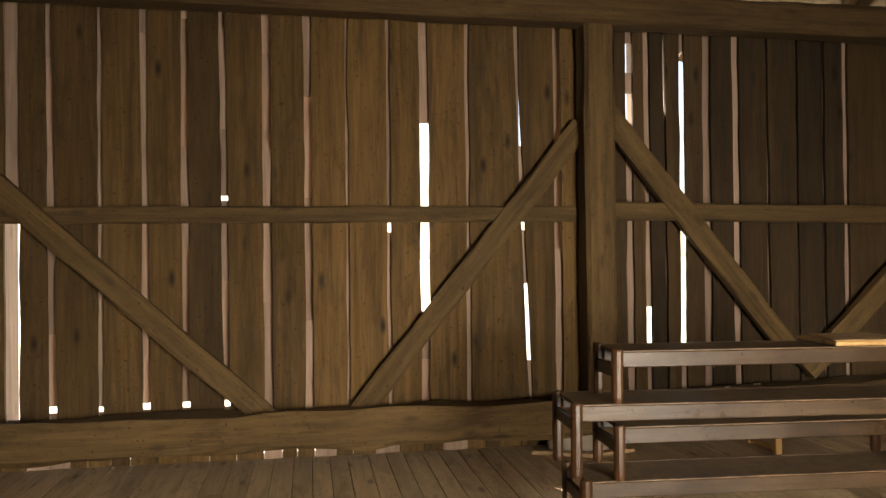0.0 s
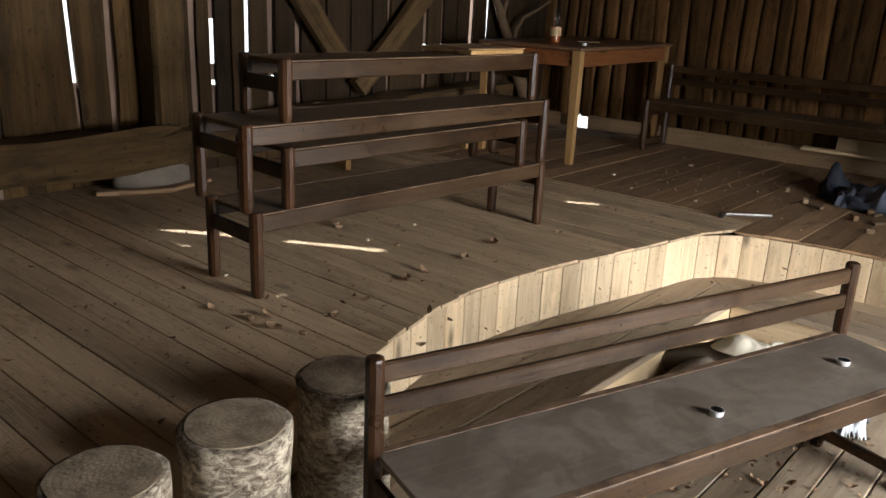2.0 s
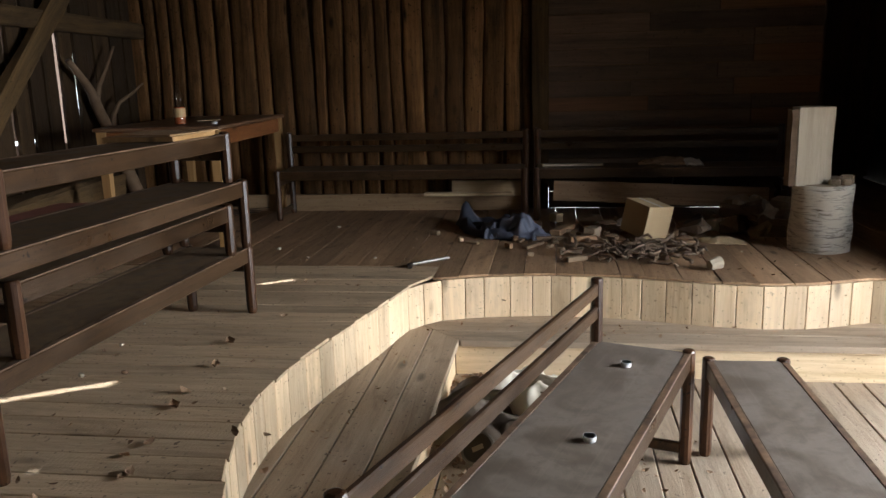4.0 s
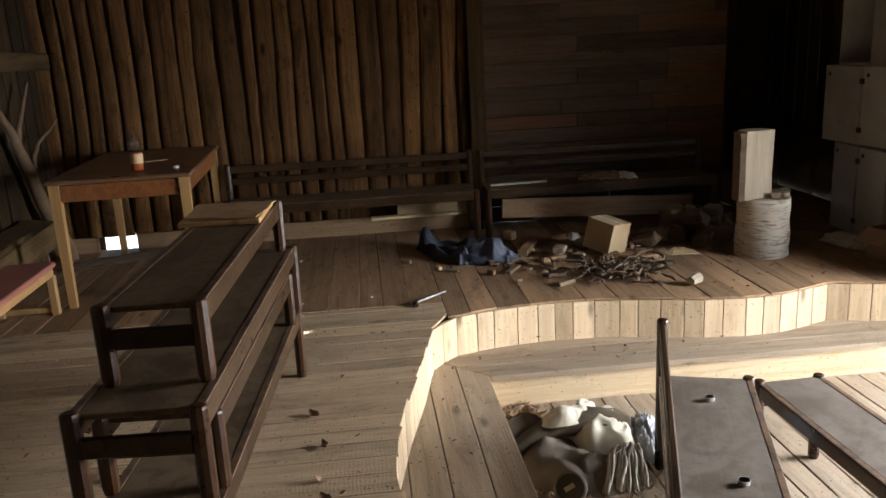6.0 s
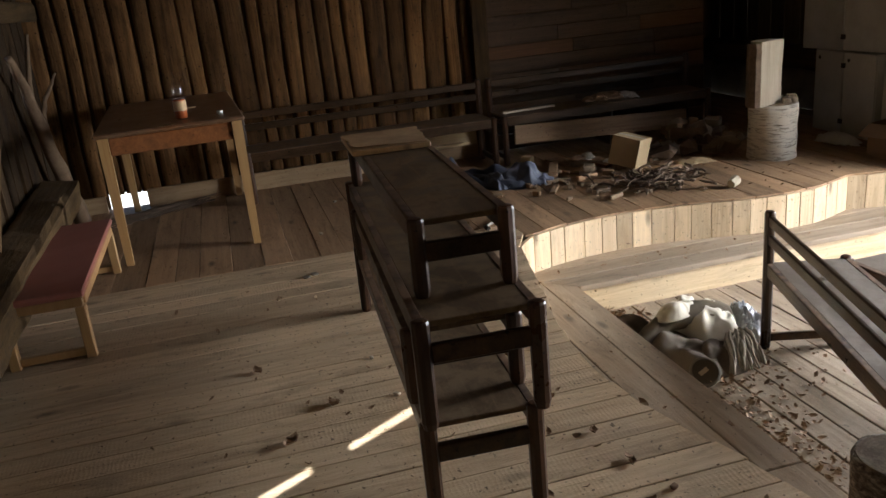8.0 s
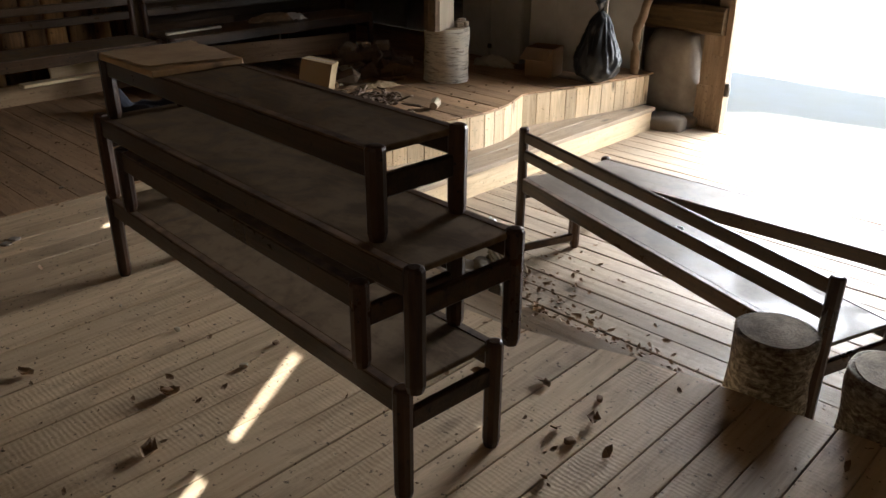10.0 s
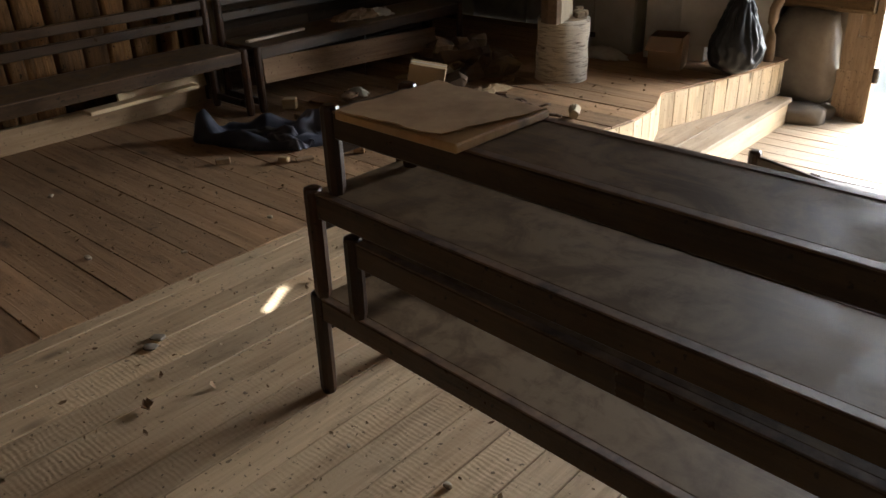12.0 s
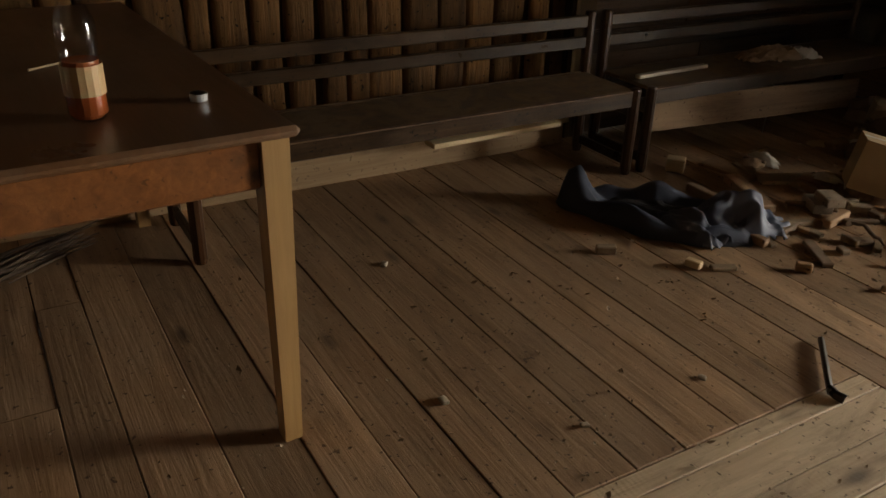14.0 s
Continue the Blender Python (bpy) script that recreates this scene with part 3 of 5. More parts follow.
beam("lintel", (0.2, SY - 0.02, 2.14), (3.2, SY - 0.02, 2.14), 0.16, 0.16, BEAM_X, wall_s, seed=21)
JAMB = wood("weathered_jamb", (0.16, 0.1, 0.055), (0.36, 0.25, 0.15), "z", 0.85, 0.5, 0.4, (0.3, 0.23, 0.16), 0.25, 0.9, grime=0.5)
for x0, x1, z0, z1, dy in ((2.655, 2.70, -0.05, 2.1, 0.03), (2.705, 2.80, -0.05, 0.6, 0.0), (2.708, 2.80, 0.605, 2.1, 0.004), (2.805, 2.90, -0.05, 0.36, -0.01), (2.803, 2.89, 0.365, 0.76, -0.006)):
    board("jamb_board", x0, x1, SY - 0.07, SY - 0.01 + dy, z0, z1, JAMB, wall_s, (0.03 * (z1 - z0) / 2.1, 0))
part("hinge", tube(bmesh.new(), [((2.648, SY + 0.0, 0.31), 0.02), ((2.648, SY + 0.0, 0.33), 0.024), ((2.648, SY + 0.0, 0.39), 0.024), ((2.648, SY + 0.0, 0.41), 0.016)], 10), DARK_METAL, wall_s, "black iron hinge pin")
beam("door_post", (0.92, SY - 0.03, 0.0), (0.92, SY - 0.03, 2.5), 0.14, 0.16, BEAM_X, wall_s, up=(0, 1, 0), seed=23)
beam("sill_beam", (2.72, SY - 0.02, 0.86), (7.4, SY - 0.02, 0.86), 0.2, 0.2, BEAM_X, wall_s, seed=24)
wall_w = thing("wall_west", "plank wall closing the barn", "wall", kind="structure")
yy = SY
while yy < 5.2:
    board("board", -5.03, -5.0, yy, yy + 0.236, 0.0, 5.2, WALL_Z, wall_w)
    yy += 0.24

# ---- roof ----
bm = bmesh.new()
RIDGE_Y, RIDGE_Z = 1.9, 5.22
SLOPES = {1: (3.78, 0.52), -1: (3.55, 0.78)}
for side in (-1, 1):
    run, fall = SLOPES[side]
    xx = -5.6
    while xx < (6.0 if side > 0 else 7.6):
        w = 0.22
        y1 = RIDGE_Y + side * run
        z1 = RIDGE_Z - run * fall
        vs = [bm.verts.new(p) for p in ((xx, RIDGE_Y, RIDGE_Z), (xx + w - 0.003, RIDGE_Y, RIDGE_Z), (xx + w - 0.003, y1, z1), (xx, y1, z1))]
        us = [bm.verts.new(v.co + Vector((0, 0, 0.03))) for v in vs]
        bm.faces.new(vs[::-1]), bm.faces.new(us)
        for i in range(4):
            bm.faces.new((vs[i], vs[(i + 1) % 4], us[(i + 1) % 4], us[i]))
        xx += w
    box(bm, -5.6, 6.0 if side > 0 else 7.6, *sorted((RIDGE_Y, RIDGE_Y + side * run)), 0, 0.004, 0)
    bm.verts.ensure_lookup_table()
    for v in bm.verts[-8:]:
        v.co.z += RIDGE_Z - abs(v.co.y - RIDGE_Y) * fall + 0.04
tagged(part("roof", bm, ROOF_W), "dark boarded barn roof on round rafters", "roof", kind="structure")
rafters = thing("ceiling", "open barn roof with log rafters", "ceiling", kind="structure")
for i, xx in enumerate(np.arange(-4.6, 7.6, 1.05)):
    for side in (-1, 1):
        if side > 0 and xx > 6:
            continue
        beam("rafter", (xx, RIDGE_Y, RIDGE_Z - 0.1), (xx, RIDGE_Y + side * SLOPES[side][0], RIDGE_Z - 0.1 - SLOPES[side][0] * SLOPES[side][1]), 0.12, 0.12, BEAM_X, rafters, seed=40 + i)
for nm, xx, pts in (("gable_west", -5.02, ((SY - 0.12, 0), (5.2, 0), (5.2, 3.45), (RIDGE_Y, RIDGE_Z), (SY - 0.12, 2.6))), ("gable_east", 7.45, ((SY - 0.12, 0), (-0.2, 0), (-0.2, 3.5), (SY - 0.12, 2.6)))):
    bm = bmesh.new()
    a = [bm.verts.new((xx, q, z)) for q, z in pts]
    f = bm.faces.new(a)
    bmesh.ops.solidify(bm, geom=[f], thickness=0.04)
    tagged(part(nm, bm, WALL_Z), "plank gable", "wall", kind="structure")
bm = bmesh.new()
a = [bm.verts.new((5.72, q, z)) for q, z in ((-0.2, 0.6), (5.2, 0.6), (5.2, 3.45), (RIDGE_Y, RIDGE_Z), (-0.2, 3.5))]
f = bm.faces.new(a)
bmesh.ops.solidify(bm, geom=[f], thickness=-0.04)
tagged(part("wall_east_outer", bm, WALL_Z), "outer boarding of the slab wall", "wall", kind="structure")

# ---- ground outside ----
bm = bmesh.new()
bmesh.ops.create_grid(bm, x_segments=2, y_segments=2, size=600)
g = tagged(part("ground", bm, GROUND), "sunlit dry grass outside the barn", "ground", kind="structure")
g.location.z = -0.08
# Glowing sheet added far outside so the doorway view whites out.
sky_glow, _nt, _b = base_mat("backdrop_glow", 1.0)
_b.inputs["Base Color"].default_value = (0.8, 0.8, 0.78, 1)
_b.inputs["Emission Color"].default_value = (1.0, 0.98, 0.94, 1)
_b.inputs["Emission Strength"].default_value = 2.0
tagged(part("backdrop", boxm(-120, 120, -91, -90, -0.5, 45, 0), sky_glow), "added glowing white backdrop for the sky beyond the doorway", "sky", kind="structure")



# ---- benches ----
def bench(m, length, depth, height, label, group="", back=0.0, category="bench", top=SEAT):
    """A low stained bench: round posts, long aprons, a let-in seat, end rails and perhaps a two-rail back. Its origin is the middle of the floor plan; the back is at +y."""
    th = thing("bench", label, category, m, group)
    lx, ly, r = length / 2 - 0.024, depth / 2 - 0.024, 0.024
    for sx in (-1, 1):
        for sy in (-1, 1):
            tip = back if back and sy > 0 else height + 0.012
            ring = [((0, 0, 0), r * 0.8), ((0, 0, 0.02), r), ((0, 0, tip - 0.01), r * 1.02), ((0, 0, tip - 0.003), r * 0.9), ((0, 0, tip), r * 0.6)]
            p = part("leg", tube(bmesh.new(), ring, 10, wob=0.04, seed=sx + sy), STAIN_Z, th, smooth=False)
            p.location = (sx * lx, sy * ly, 0)
    for sy in (-1, 1):
        p = part("apron", boxm(-lx + 0.02, lx - 0.02, -0.011, 0.011, -0.032, 0.032, 0.004), STAIN_X, th)
        p.location = (0, sy * ly, height - 0.034)
        p = part("edge_strip", boxm(-lx + 0.022, lx - 0.022, -0.012, 0.012, 0, 0.005, 0.0015), WORN, p, "pale worn upper edge")
        p.location = (0, 0, 0.0322)
    p = part("seat", boxm(-lx + 0.004, lx - 0.004, -ly + 0.012, ly - 0.012, -0.008, 0.008, 0.003), top, th, "dust-covered dark seat board")
    p.location = (0, 0, height - 0.006)
    for sx in (-1, 1):
        p = part("end_rail", boxm(-0.011, 0.011, -ly + 0.02, ly - 0.02, -0.027, 0.027, 0.004), STAIN_X, th)
        p.location = (sx * lx, 0, height - 0.085)
        if back:
            p = part("foot_rail", boxm(-0.011, 0.011, -ly + 0.02, ly - 0.02, -0.02, 0.02, 0.004), STAIN_X, th)
            p.location = (sx * lx, 0, 0.06)
    if back:
        for zc in (back - 0.045, back - 0.135):
            p = part("back_rail", boxm(-lx + 0.015, lx - 0.015, -0.011, 0.011, -0.026, 0.026, 0.005), STAIN_X, th)
            p.location = (0, ly, zc)
    return th


STACK = "benches stacked on the stage"
bench(pose(1.908, 3.322, STAGE, 0, 0, -3.5), 1.67, 0.348, 0.308, "dark-stained low wooden bench, bottom of a stack on the floorboards", STACK)
bench(pose(1.876, 3.318, STAGE + 0.322, 0, 0.35, -3.4), 1.69, 0.356, 0.296, "dark-stained low wooden bench carried on the bench below", STACK)
bench(pose(1.932, 3.311, STAGE + 0.6215, 0, 0.3, -2.7), 1.45, 0.296, 0.21, "shorter dark-stained bench on top of the stack", STACK)
bench(pose(1.895, 3.325, STAGE + 0.3105, 0, 0, -3.7), 1.36, 0.35, 0.215, "small dark-stained bench tucked between two stacked benches", STACK)
bench(pose(1.414, 1.694, LOW, 0, 0, -19.1), 1.822, 0.40, 0.445, "dark two-rail backed bench with a dusty seat in the pit", "", 0.70, top=SEAT_G)
bench(pose(1.42, 1.0, LOW, 0, 0, 1.0), 1.75, 0.32, 0.39, "dark backless bench beside the backed bench in the pit", top=SEAT_G)
EB = "backed benches along the slab wall"
b1 = bench(pose(5.262, 2.875, STAGE, 0, 0, -90), 1.90, 0.385, 0.37, "dark backed bench against the slab wall", EB, 0.64)
b2 = bench(pose(5.25, 0.985, STAGE, 0, 0, -90.4), 1.80, 0.385, 0.37, "dark backed bench against the flat boards, littered with paper", EB, 0.64)

# ---- table ----
table = thing("table", "reddish varnished pine table with square tapered legs", "table", pose(4.79, 4.245, STAGE, 0, 0, 2.5))
for sx in (-1, 1):
    for sy in (-1, 1):
        p = part("leg", tube(bmesh.new(), [((0, 0, 0), 0.03), ((0, 0, 0.4), 0.037), ((0, 0, 0.755), 0.041)], 4), TABLE_LEG, table, "honey-coloured square leg")
        p.rotation_euler = (0, 0, radians(45))
        p.location = (sx * 0.675, sy * 0.37, 0)
for sy in (-1, 1):
    part("apron", boxm(-0.645, 0.645, -0.011, 0.011, -0.05, 0.05), TABLE_W, table).location = (0, sy * 0.375, 0.7)
for sx in (-1, 1):
    part("apron", boxm(-0.011, 0.011, -0.34, 0.34, -0.05, 0.05), TABLE_W, table).location = (sx * 0.68, 0, 0.7)
part("tabletop", boxm(-0.722, 0.722, -0.418, 0.418, -0.012, 0.012, 0.009), TABLE_TOP, table).location = (0, 0, 0.768)

# ---- pink bench ----
pb = thing("bench", "low pale-wood bench with a dull pink padded top by the sill", "bench", pose(3.4, 4.8, STAGE, 0, 0, 0.5))
part("pad", boxm(-0.62, 0.62, -0.185, 0.185, -0.015, 0.015, 0.008), PINK, pb, "dull pink vinyl pad").location = (0, 0, 0.3)
for sx in (-1, 1):
    for sy in (-1, 1):
        part("leg", boxm(-0.022, 0.022, -0.022, 0.022, 0, 0.24), TABLE_LEG, pb).location = (sx * 0.59, sy * 0.155, 0)
    part("end_rail", boxm(-0.015, 0.015, -0.17, 0.17, -0.022, 0.022), TABLE_LEG, pb).location = (sx * 0.59, 0, 0.262)
    part("foot_rail", boxm(-0.012, 0.012, -0.133, 0.133, -0.018, 0.018), TABLE_LEG, pb).location = (sx * 0.59, 0, 0.03)
for sy in (-1, 1):
    part("apron", boxm(-0.57, 0.57, -0.012, 0.012, -0.022, 0.022), TABLE_LEG, pb).location = (0, sy * 0.168, 0.262)


# ---- logs ----
def log_section(m, r, h, label, bark, seed, group="", category="log"):
    th = thing("log_section", label, category, m, group)
    rows = [((0, 0, 0), r * 1.03)] + [((0, 0, h * i / 8), r * (1 + 0.02 * math.sin(seed + i))) for i in range(1, 9)]
    rows += [((0, 0, h + 0.003), r * 0.96), ((0, 0, h + 0.004), r * 0.88)]
    part("bark", tube(bmesh.new(), rows, 44, cap=False, wob=0.07, seed=seed), bark, th, smooth=True)
    bm = bmesh.new()
    tube(bm, [((0, 0, 0.002), r * 0.8), ((0, 0, h - 0.02), r * 0.8), ((0, 0, h + 0.002), r * 0.9), ((0, 0, h + 0.006), r * 0.895)], 44, wob=0.05, seed=seed)
    part("heartwood", bm, CUT, th, "pale sawn end grain")
    return th


LG = "log sections on the step"
for i, (x, y, r, h) in enumerate(((-0.29, 2.31, 0.14, 0.36), (0.07, 2.345, 0.124, 0.37), (0.375, 2.335, 0.126, 0.37), (0.715, 2.345, 0.122, 0.37))):
    log_section(pose(x, y, TREAD + 0.001, 0, 0, 40 * i), r, h, "short upright log with scaly pale bark on the step", BARK, 3 + i * 5, LG)
log_section(pose(4.13, 0.2, STAGE + 0.001), 0.165, 0.38, "birch chopping block standing on the stage", BIRCH, 31)
sl = thing("split_log", "pale split log standing on the chopping block", "firewood", pose(4.1, 0.29, STAGE + 0.382, 0, 0, 15))
bm = bmesh.new()
rows = []
for z in (0, 0.15, 0.3, 0.44):
    rows.append([bm.verts.new((a, b, z + 0.01 * (a + b) * (z > 0.4))) for a, b in ((-0.05 + 0.006 * math.sin(9 * z), -0.105), (-0.046, 0.105), (0.0, 0.112), (0.06, 0.09), (0.09, 0.0), (0.06, -0.09), (0.0, -0.11))])
for a, b in zip(rows, rows[1:]):
    for j in range(7):
        bm.faces.new((a[j], a[(j + 1) % 7], b[(j + 1) % 7], b[j]))
bm.faces.new(rows[0][::-1]), bm.faces.new(rows[-1])
part("wood", bm, SPLIT, sl)
bm = bmesh.new()
rows = []
for z in (-0.0, 0.1, 0.2, 0.3, 0.38, 0.43):
    k = 0.004 * math.sin(31 * z)
    rows.append([bm.verts.new((a, b, z)) for a, b in ((-0.044 + k, 0.108), (-0.03 + k, 0.14 + k), (0.03, 0.135), (0.085, 0.1 + k), (0.1 + k, 0.03), (0.088, 0.02), (0.06, 0.09), (0.0, 0.113))])
for a, b in zip(rows, rows[1:]):
    for j in range(8):
        bm.faces.new((a[j], a[(j + 1) % 8], b[(j + 1) % 8], b[j]))
bm.faces.new(rows[0][::-1]), bm.faces.new(rows[-1])
part("bark", bm, ROOT, sl, "dark rough bark strip")
for x, y, w, h, a in ((4.06, 0.12, 0.05, 0.02, 20), (4.1, 0.08, 0.035, 0.026, 80), (4.16, 0.13, 0.04, 0.018, 130), (4.2, 0.2, 0.045, 0.02, 10), (4.03, 0.17, 0.03, 0.02, 60)):
    th = thing("wood_chunk", "grey weathered chunk of wood on the chopping block", "firewood", pose(x, y, STAGE + 0.383 + h, 0, 0, a), "chunks on the chopping block")
    part("wood", boxm(-w, w, -w * 0.6, w * 0.6, -h, h, 0.008), CUT, th)

# ---- stage floor, fascia, step, lower floor ----
rng = random.Random(7)
floor = thing("floor", "raised stage of dusty floorboards with a wavy cut edge", "floor", kind="structure")
x = -5.0
while x < SEAM - 0.02:
    w = min(rng.uniform(0.105, 0.13), SEAM - x)
    g = 0.003
    n = 3
    xs = [x + g / 2 + (w - g) * k / n for k in range(n + 1)]
    if x < 3.18:
        jag = rng.uniform(-0.012, 0.003)
        south = [(q, edge_y(q) - 0.01 + jag) for q in xs]
    else:
        south = [(q, 2.475 - 0.5 * (q - 3.22) if q < 3.42 else 2.375) for q in xs]
    dz = rng.uniform(-0.0015, 0.0015)
    strip("floor_board", south, [(q, 5.16) for q in xs], STAGE - 0.012, STAGE + dz, FLOOR_Y, floor, 0.002)
    x += w
y = 5.16
while y > -1.08:
    w = rng.uniform(0.125, 0.19)
    if y > 2.375 > y - w - 0.06:
        w = y - 2.375
    g = 0.003
    ys = [y - g / 2 - (w - g) * k / 3 for k in range(4)]
    jag = rng.uniform(-0.004, 0.005)
    west = [(SEAM + 0.002 if q > 2.374 else edge_x(q) - 0.006 + jag, q) for q in ys]
    end = 5.64 if y > -0.2 else 7.4
    joint = rng.choice((None, None, None, rng.uniform(4.2, 5.1)))
    dz = rng.uniform(-0.002, 0.002)
    if joint:
        strip("floor_board", west, [(joint, q) for q in ys], STAGE - 0.012, STAGE + dz, FLOOR_X, floor, 0.002)
        strip("floor_board", [(joint + 0.003, q) for q in ys], [(end, q) for q in ys], STAGE - 0.012, STAGE - dz, FLOOR_X, floor, 0.002)
    else:
        strip("floor_board", west, [(end, q) for q in ys], STAGE - 0.012, STAGE + dz, FLOOR_X, floor, 0.002)
    y -= w
fascia = thing("stage_front", "fresh pale pine boards facing the stage's wavy edge", "fascia", kind="structure")
path = NORTH_EDGE[1:] + EAST_EDGE
path = [Vector((*p, 0)) for p in path]
fine = []
for a, b in zip(path, path[1:]):
    k = max(1, int((b - a).length / 0.02))
    fine += [a.lerp(b, i / k) for i in range(k)]
fine.append(path[-1])
i = 0
nails = []
while i < len(fine) - 2:
    want = rng.uniform(0.085, 0.13)
    j = i
    while j < len(fine) - 1 and (fine[j] - fine[i]).length < want:
        j += 1
    a, b = fine[i], fine[j]
    d = (b - a).normalized()
    nrm = Vector((d.y, -d.x, 0))
    L = (b - a).length
    ob = board("fascia_board", -L / 2 + 0.0015, L / 2 - 0.0015, -0.01, 0.01, -0.11, 0.114 - rng.uniform(0, 0.003), PINE_Z, fascia)
    ob.matrix_world = Matrix.Translation((a + b) / 2 - nrm * 0.004 + Vector((0, 0, TREAD + 0.112))) @ Matrix.Rotation(math.atan2(d.y, d.x), 4, "Z")
    for sx in (-0.3, 0.3):
        for zz in (0.03, 0.19):
            c = (a + b) / 2 + d * (L * sx) + nrm * 0.0065
            for s, t in ((0, 0), (1, 0), (1, 1), (0, 1)):
                nails.append(c + d * (0.004 * (s - 0.5)) + Vector((0, 0, TREAD + zz + 0.004 * (t - 0.5))))
    i = j
nail_ob = new("nail_heads", mesh_of("nail_heads", nails, [tuple(range(k, k + 4)) for k in range(0, len(nails), 4)], DARK_METAL))
nail_ob.parent = fascia
tagged(nail_ob, kind="stuff")
step = thing("step", "wide pale step running round the pit", "step", kind="structure")
for k, (y0, y1) in enumerate(((2.205, 2.36), (2.364, 2.52), (2.524, 2.68), (2.684, 2.84))):
    a, b = (-5.0, 0.0) if k % 2 else (-5.0, 1.25)
    cuts = [-5.0, b, 3.08 + 0.16 * k]
    for c0, c1 in zip(cuts, cuts[1:]):
        slant = 0.155 if c1 > 3 else 0.0
        strip("tread_board", [(c0 + 0.002, y0), (c1 - 0.002, y0)], [(c0 + 0.002, y1), (c1 - 0.002 + slant, y1)], TREAD - 0.03, TREAD + 0.001 * (k % 2), TREAD_X, step)
for k, (x0, x1) in enumerate(((3.06, 3.215), (3.219, 3.37), (3.374, 3.53))):
    strip("tread_board", [(x0, -1.04), (x0, 2.19 + 0.0 + 0.15 * k)], [(x1, -1.04), (x1, 2.34 + 0.15 * k)], TREAD - 0.03, TREAD + 0.001 * (k % 2), TREAD_Y, step)
board("riser", 3.075, 3.1, -1.02, 2.22, LOW - 0.02, TREAD - 0.03, PINE_Y, step)
board("riser", -5.0, 3.075, 2.225, 2.25, LOW - 0.02, TREAD - 0.03, PINE_X, step)
low = thing("floor_lower", "worn plank floor of the sunken pit", "floor", kind="structure")
y = SY - 0.1
while y < 2.26:
    w = rng.uniform(0.12, 0.15)
    strip("floor_board", [(-5.0, y + 0.002), (3.08, y + 0.002)], [(-5.0, y + w - 0.002), (3.08, y + w - 0.002)], LOW - 0.03, LOW + rng.uniform(-0.0015, 0.0015), TREAD_X, low)
    y += w
bm = boxm(-5, 7.4, SY - 0.1, 5.2, -0.06, -0.02, 0)
tagged(part("subfloor", bm, BEAM_X), "dark space under the boards", "floor", kind="structure")


# ---- stone footing of the south wall ----
def stone(m, sx, sy, sz, seed, parent=None, label="", mat=STONE, name="stone"):
    bm = bmesh.new()
    bmesh.ops.create_icosphere(bm, subdivisions=3, radius=1)
    for v in bm.verts:
        p = v.co.copy()
        q = Vector([math.copysign(abs(c) ** 0.58, c) for c in p])
        k = 1 + 0.22 * noise.noise(p * 1.3 + Vector((seed * 3.7, seed, 0))) + 0.09 * noise.noise(p * 3.1 + Vector((seed, 0, seed))) + 0.03 * noise.noise(p * 9 + Vector((seed, 0, seed)))
        v.co = Vector((q.x * sx, q.y * sy, q.z * sz)) * k * 0.9
    ob = part(name, bm, mat, parent, smooth=True)
    ob.matrix_world = m
    if not parent:
        tagged(ob, label, "stone")
    return ob


footing = thing("footing", "footing of large field stones under the plank wall", "wall", kind="structure")
rng = random.Random(3)
stone(pose(3.13, SY - 0.03, 0.42, 0, 4, 3), 0.25, 0.2, 0.38, 51, footing)
stone(pose(2.98, SY + 0.0, 0.03, 0, 0, 3), 0.13, 0.14, 0.09, 52, footing)
x = 3.34
k = 0
while x < 7.3:
    w = rng.uniform(0.36, 0.6)
    stone(pose(x + w / 2, SY - 0.05, 0.4, 0, 0, rng.uniform(-8, 8)), w / 2 + 0.05, 0.2, 0.42, k, footing)
    x += w
    k += 1
board("footing_back", 2.9, 7.4, SY - 0.14, SY - 0.08, -0.06, 0.8, STONE, footing)
stone(pose(3.02, -1.14, 0.06, 0, 0, 20), 0.17, 0.12, 0.1, 17, None, "low field stone at the end of the step")
stone(pose(1.68, 4.97, STAGE + 0.065, 0, 0, -8), 0.23, 0.1, 0.09, 21, None, "grey field stone lying under the wall's sill")
pl_ = thing("plank", "short grey plank on the floor beside the stone", "plank", pose(1.53, 4.87, STAGE + 0.012, 0, 0, -24))
part("wood", boxm(-0.2, 0.2, -0.03, 0.03, -0.011, 0.011), FLOOR_X, pl_)
pl_ = thing("plank", "short grey plank on the floor against the stone", "plank", pose(1.83, 4.845, STAGE + 0.012, 0, 0, 16))
part("wood", boxm(-0.15, 0.15, -0.03, 0.03, -0.011, 0.011), FLOOR_X, pl_)


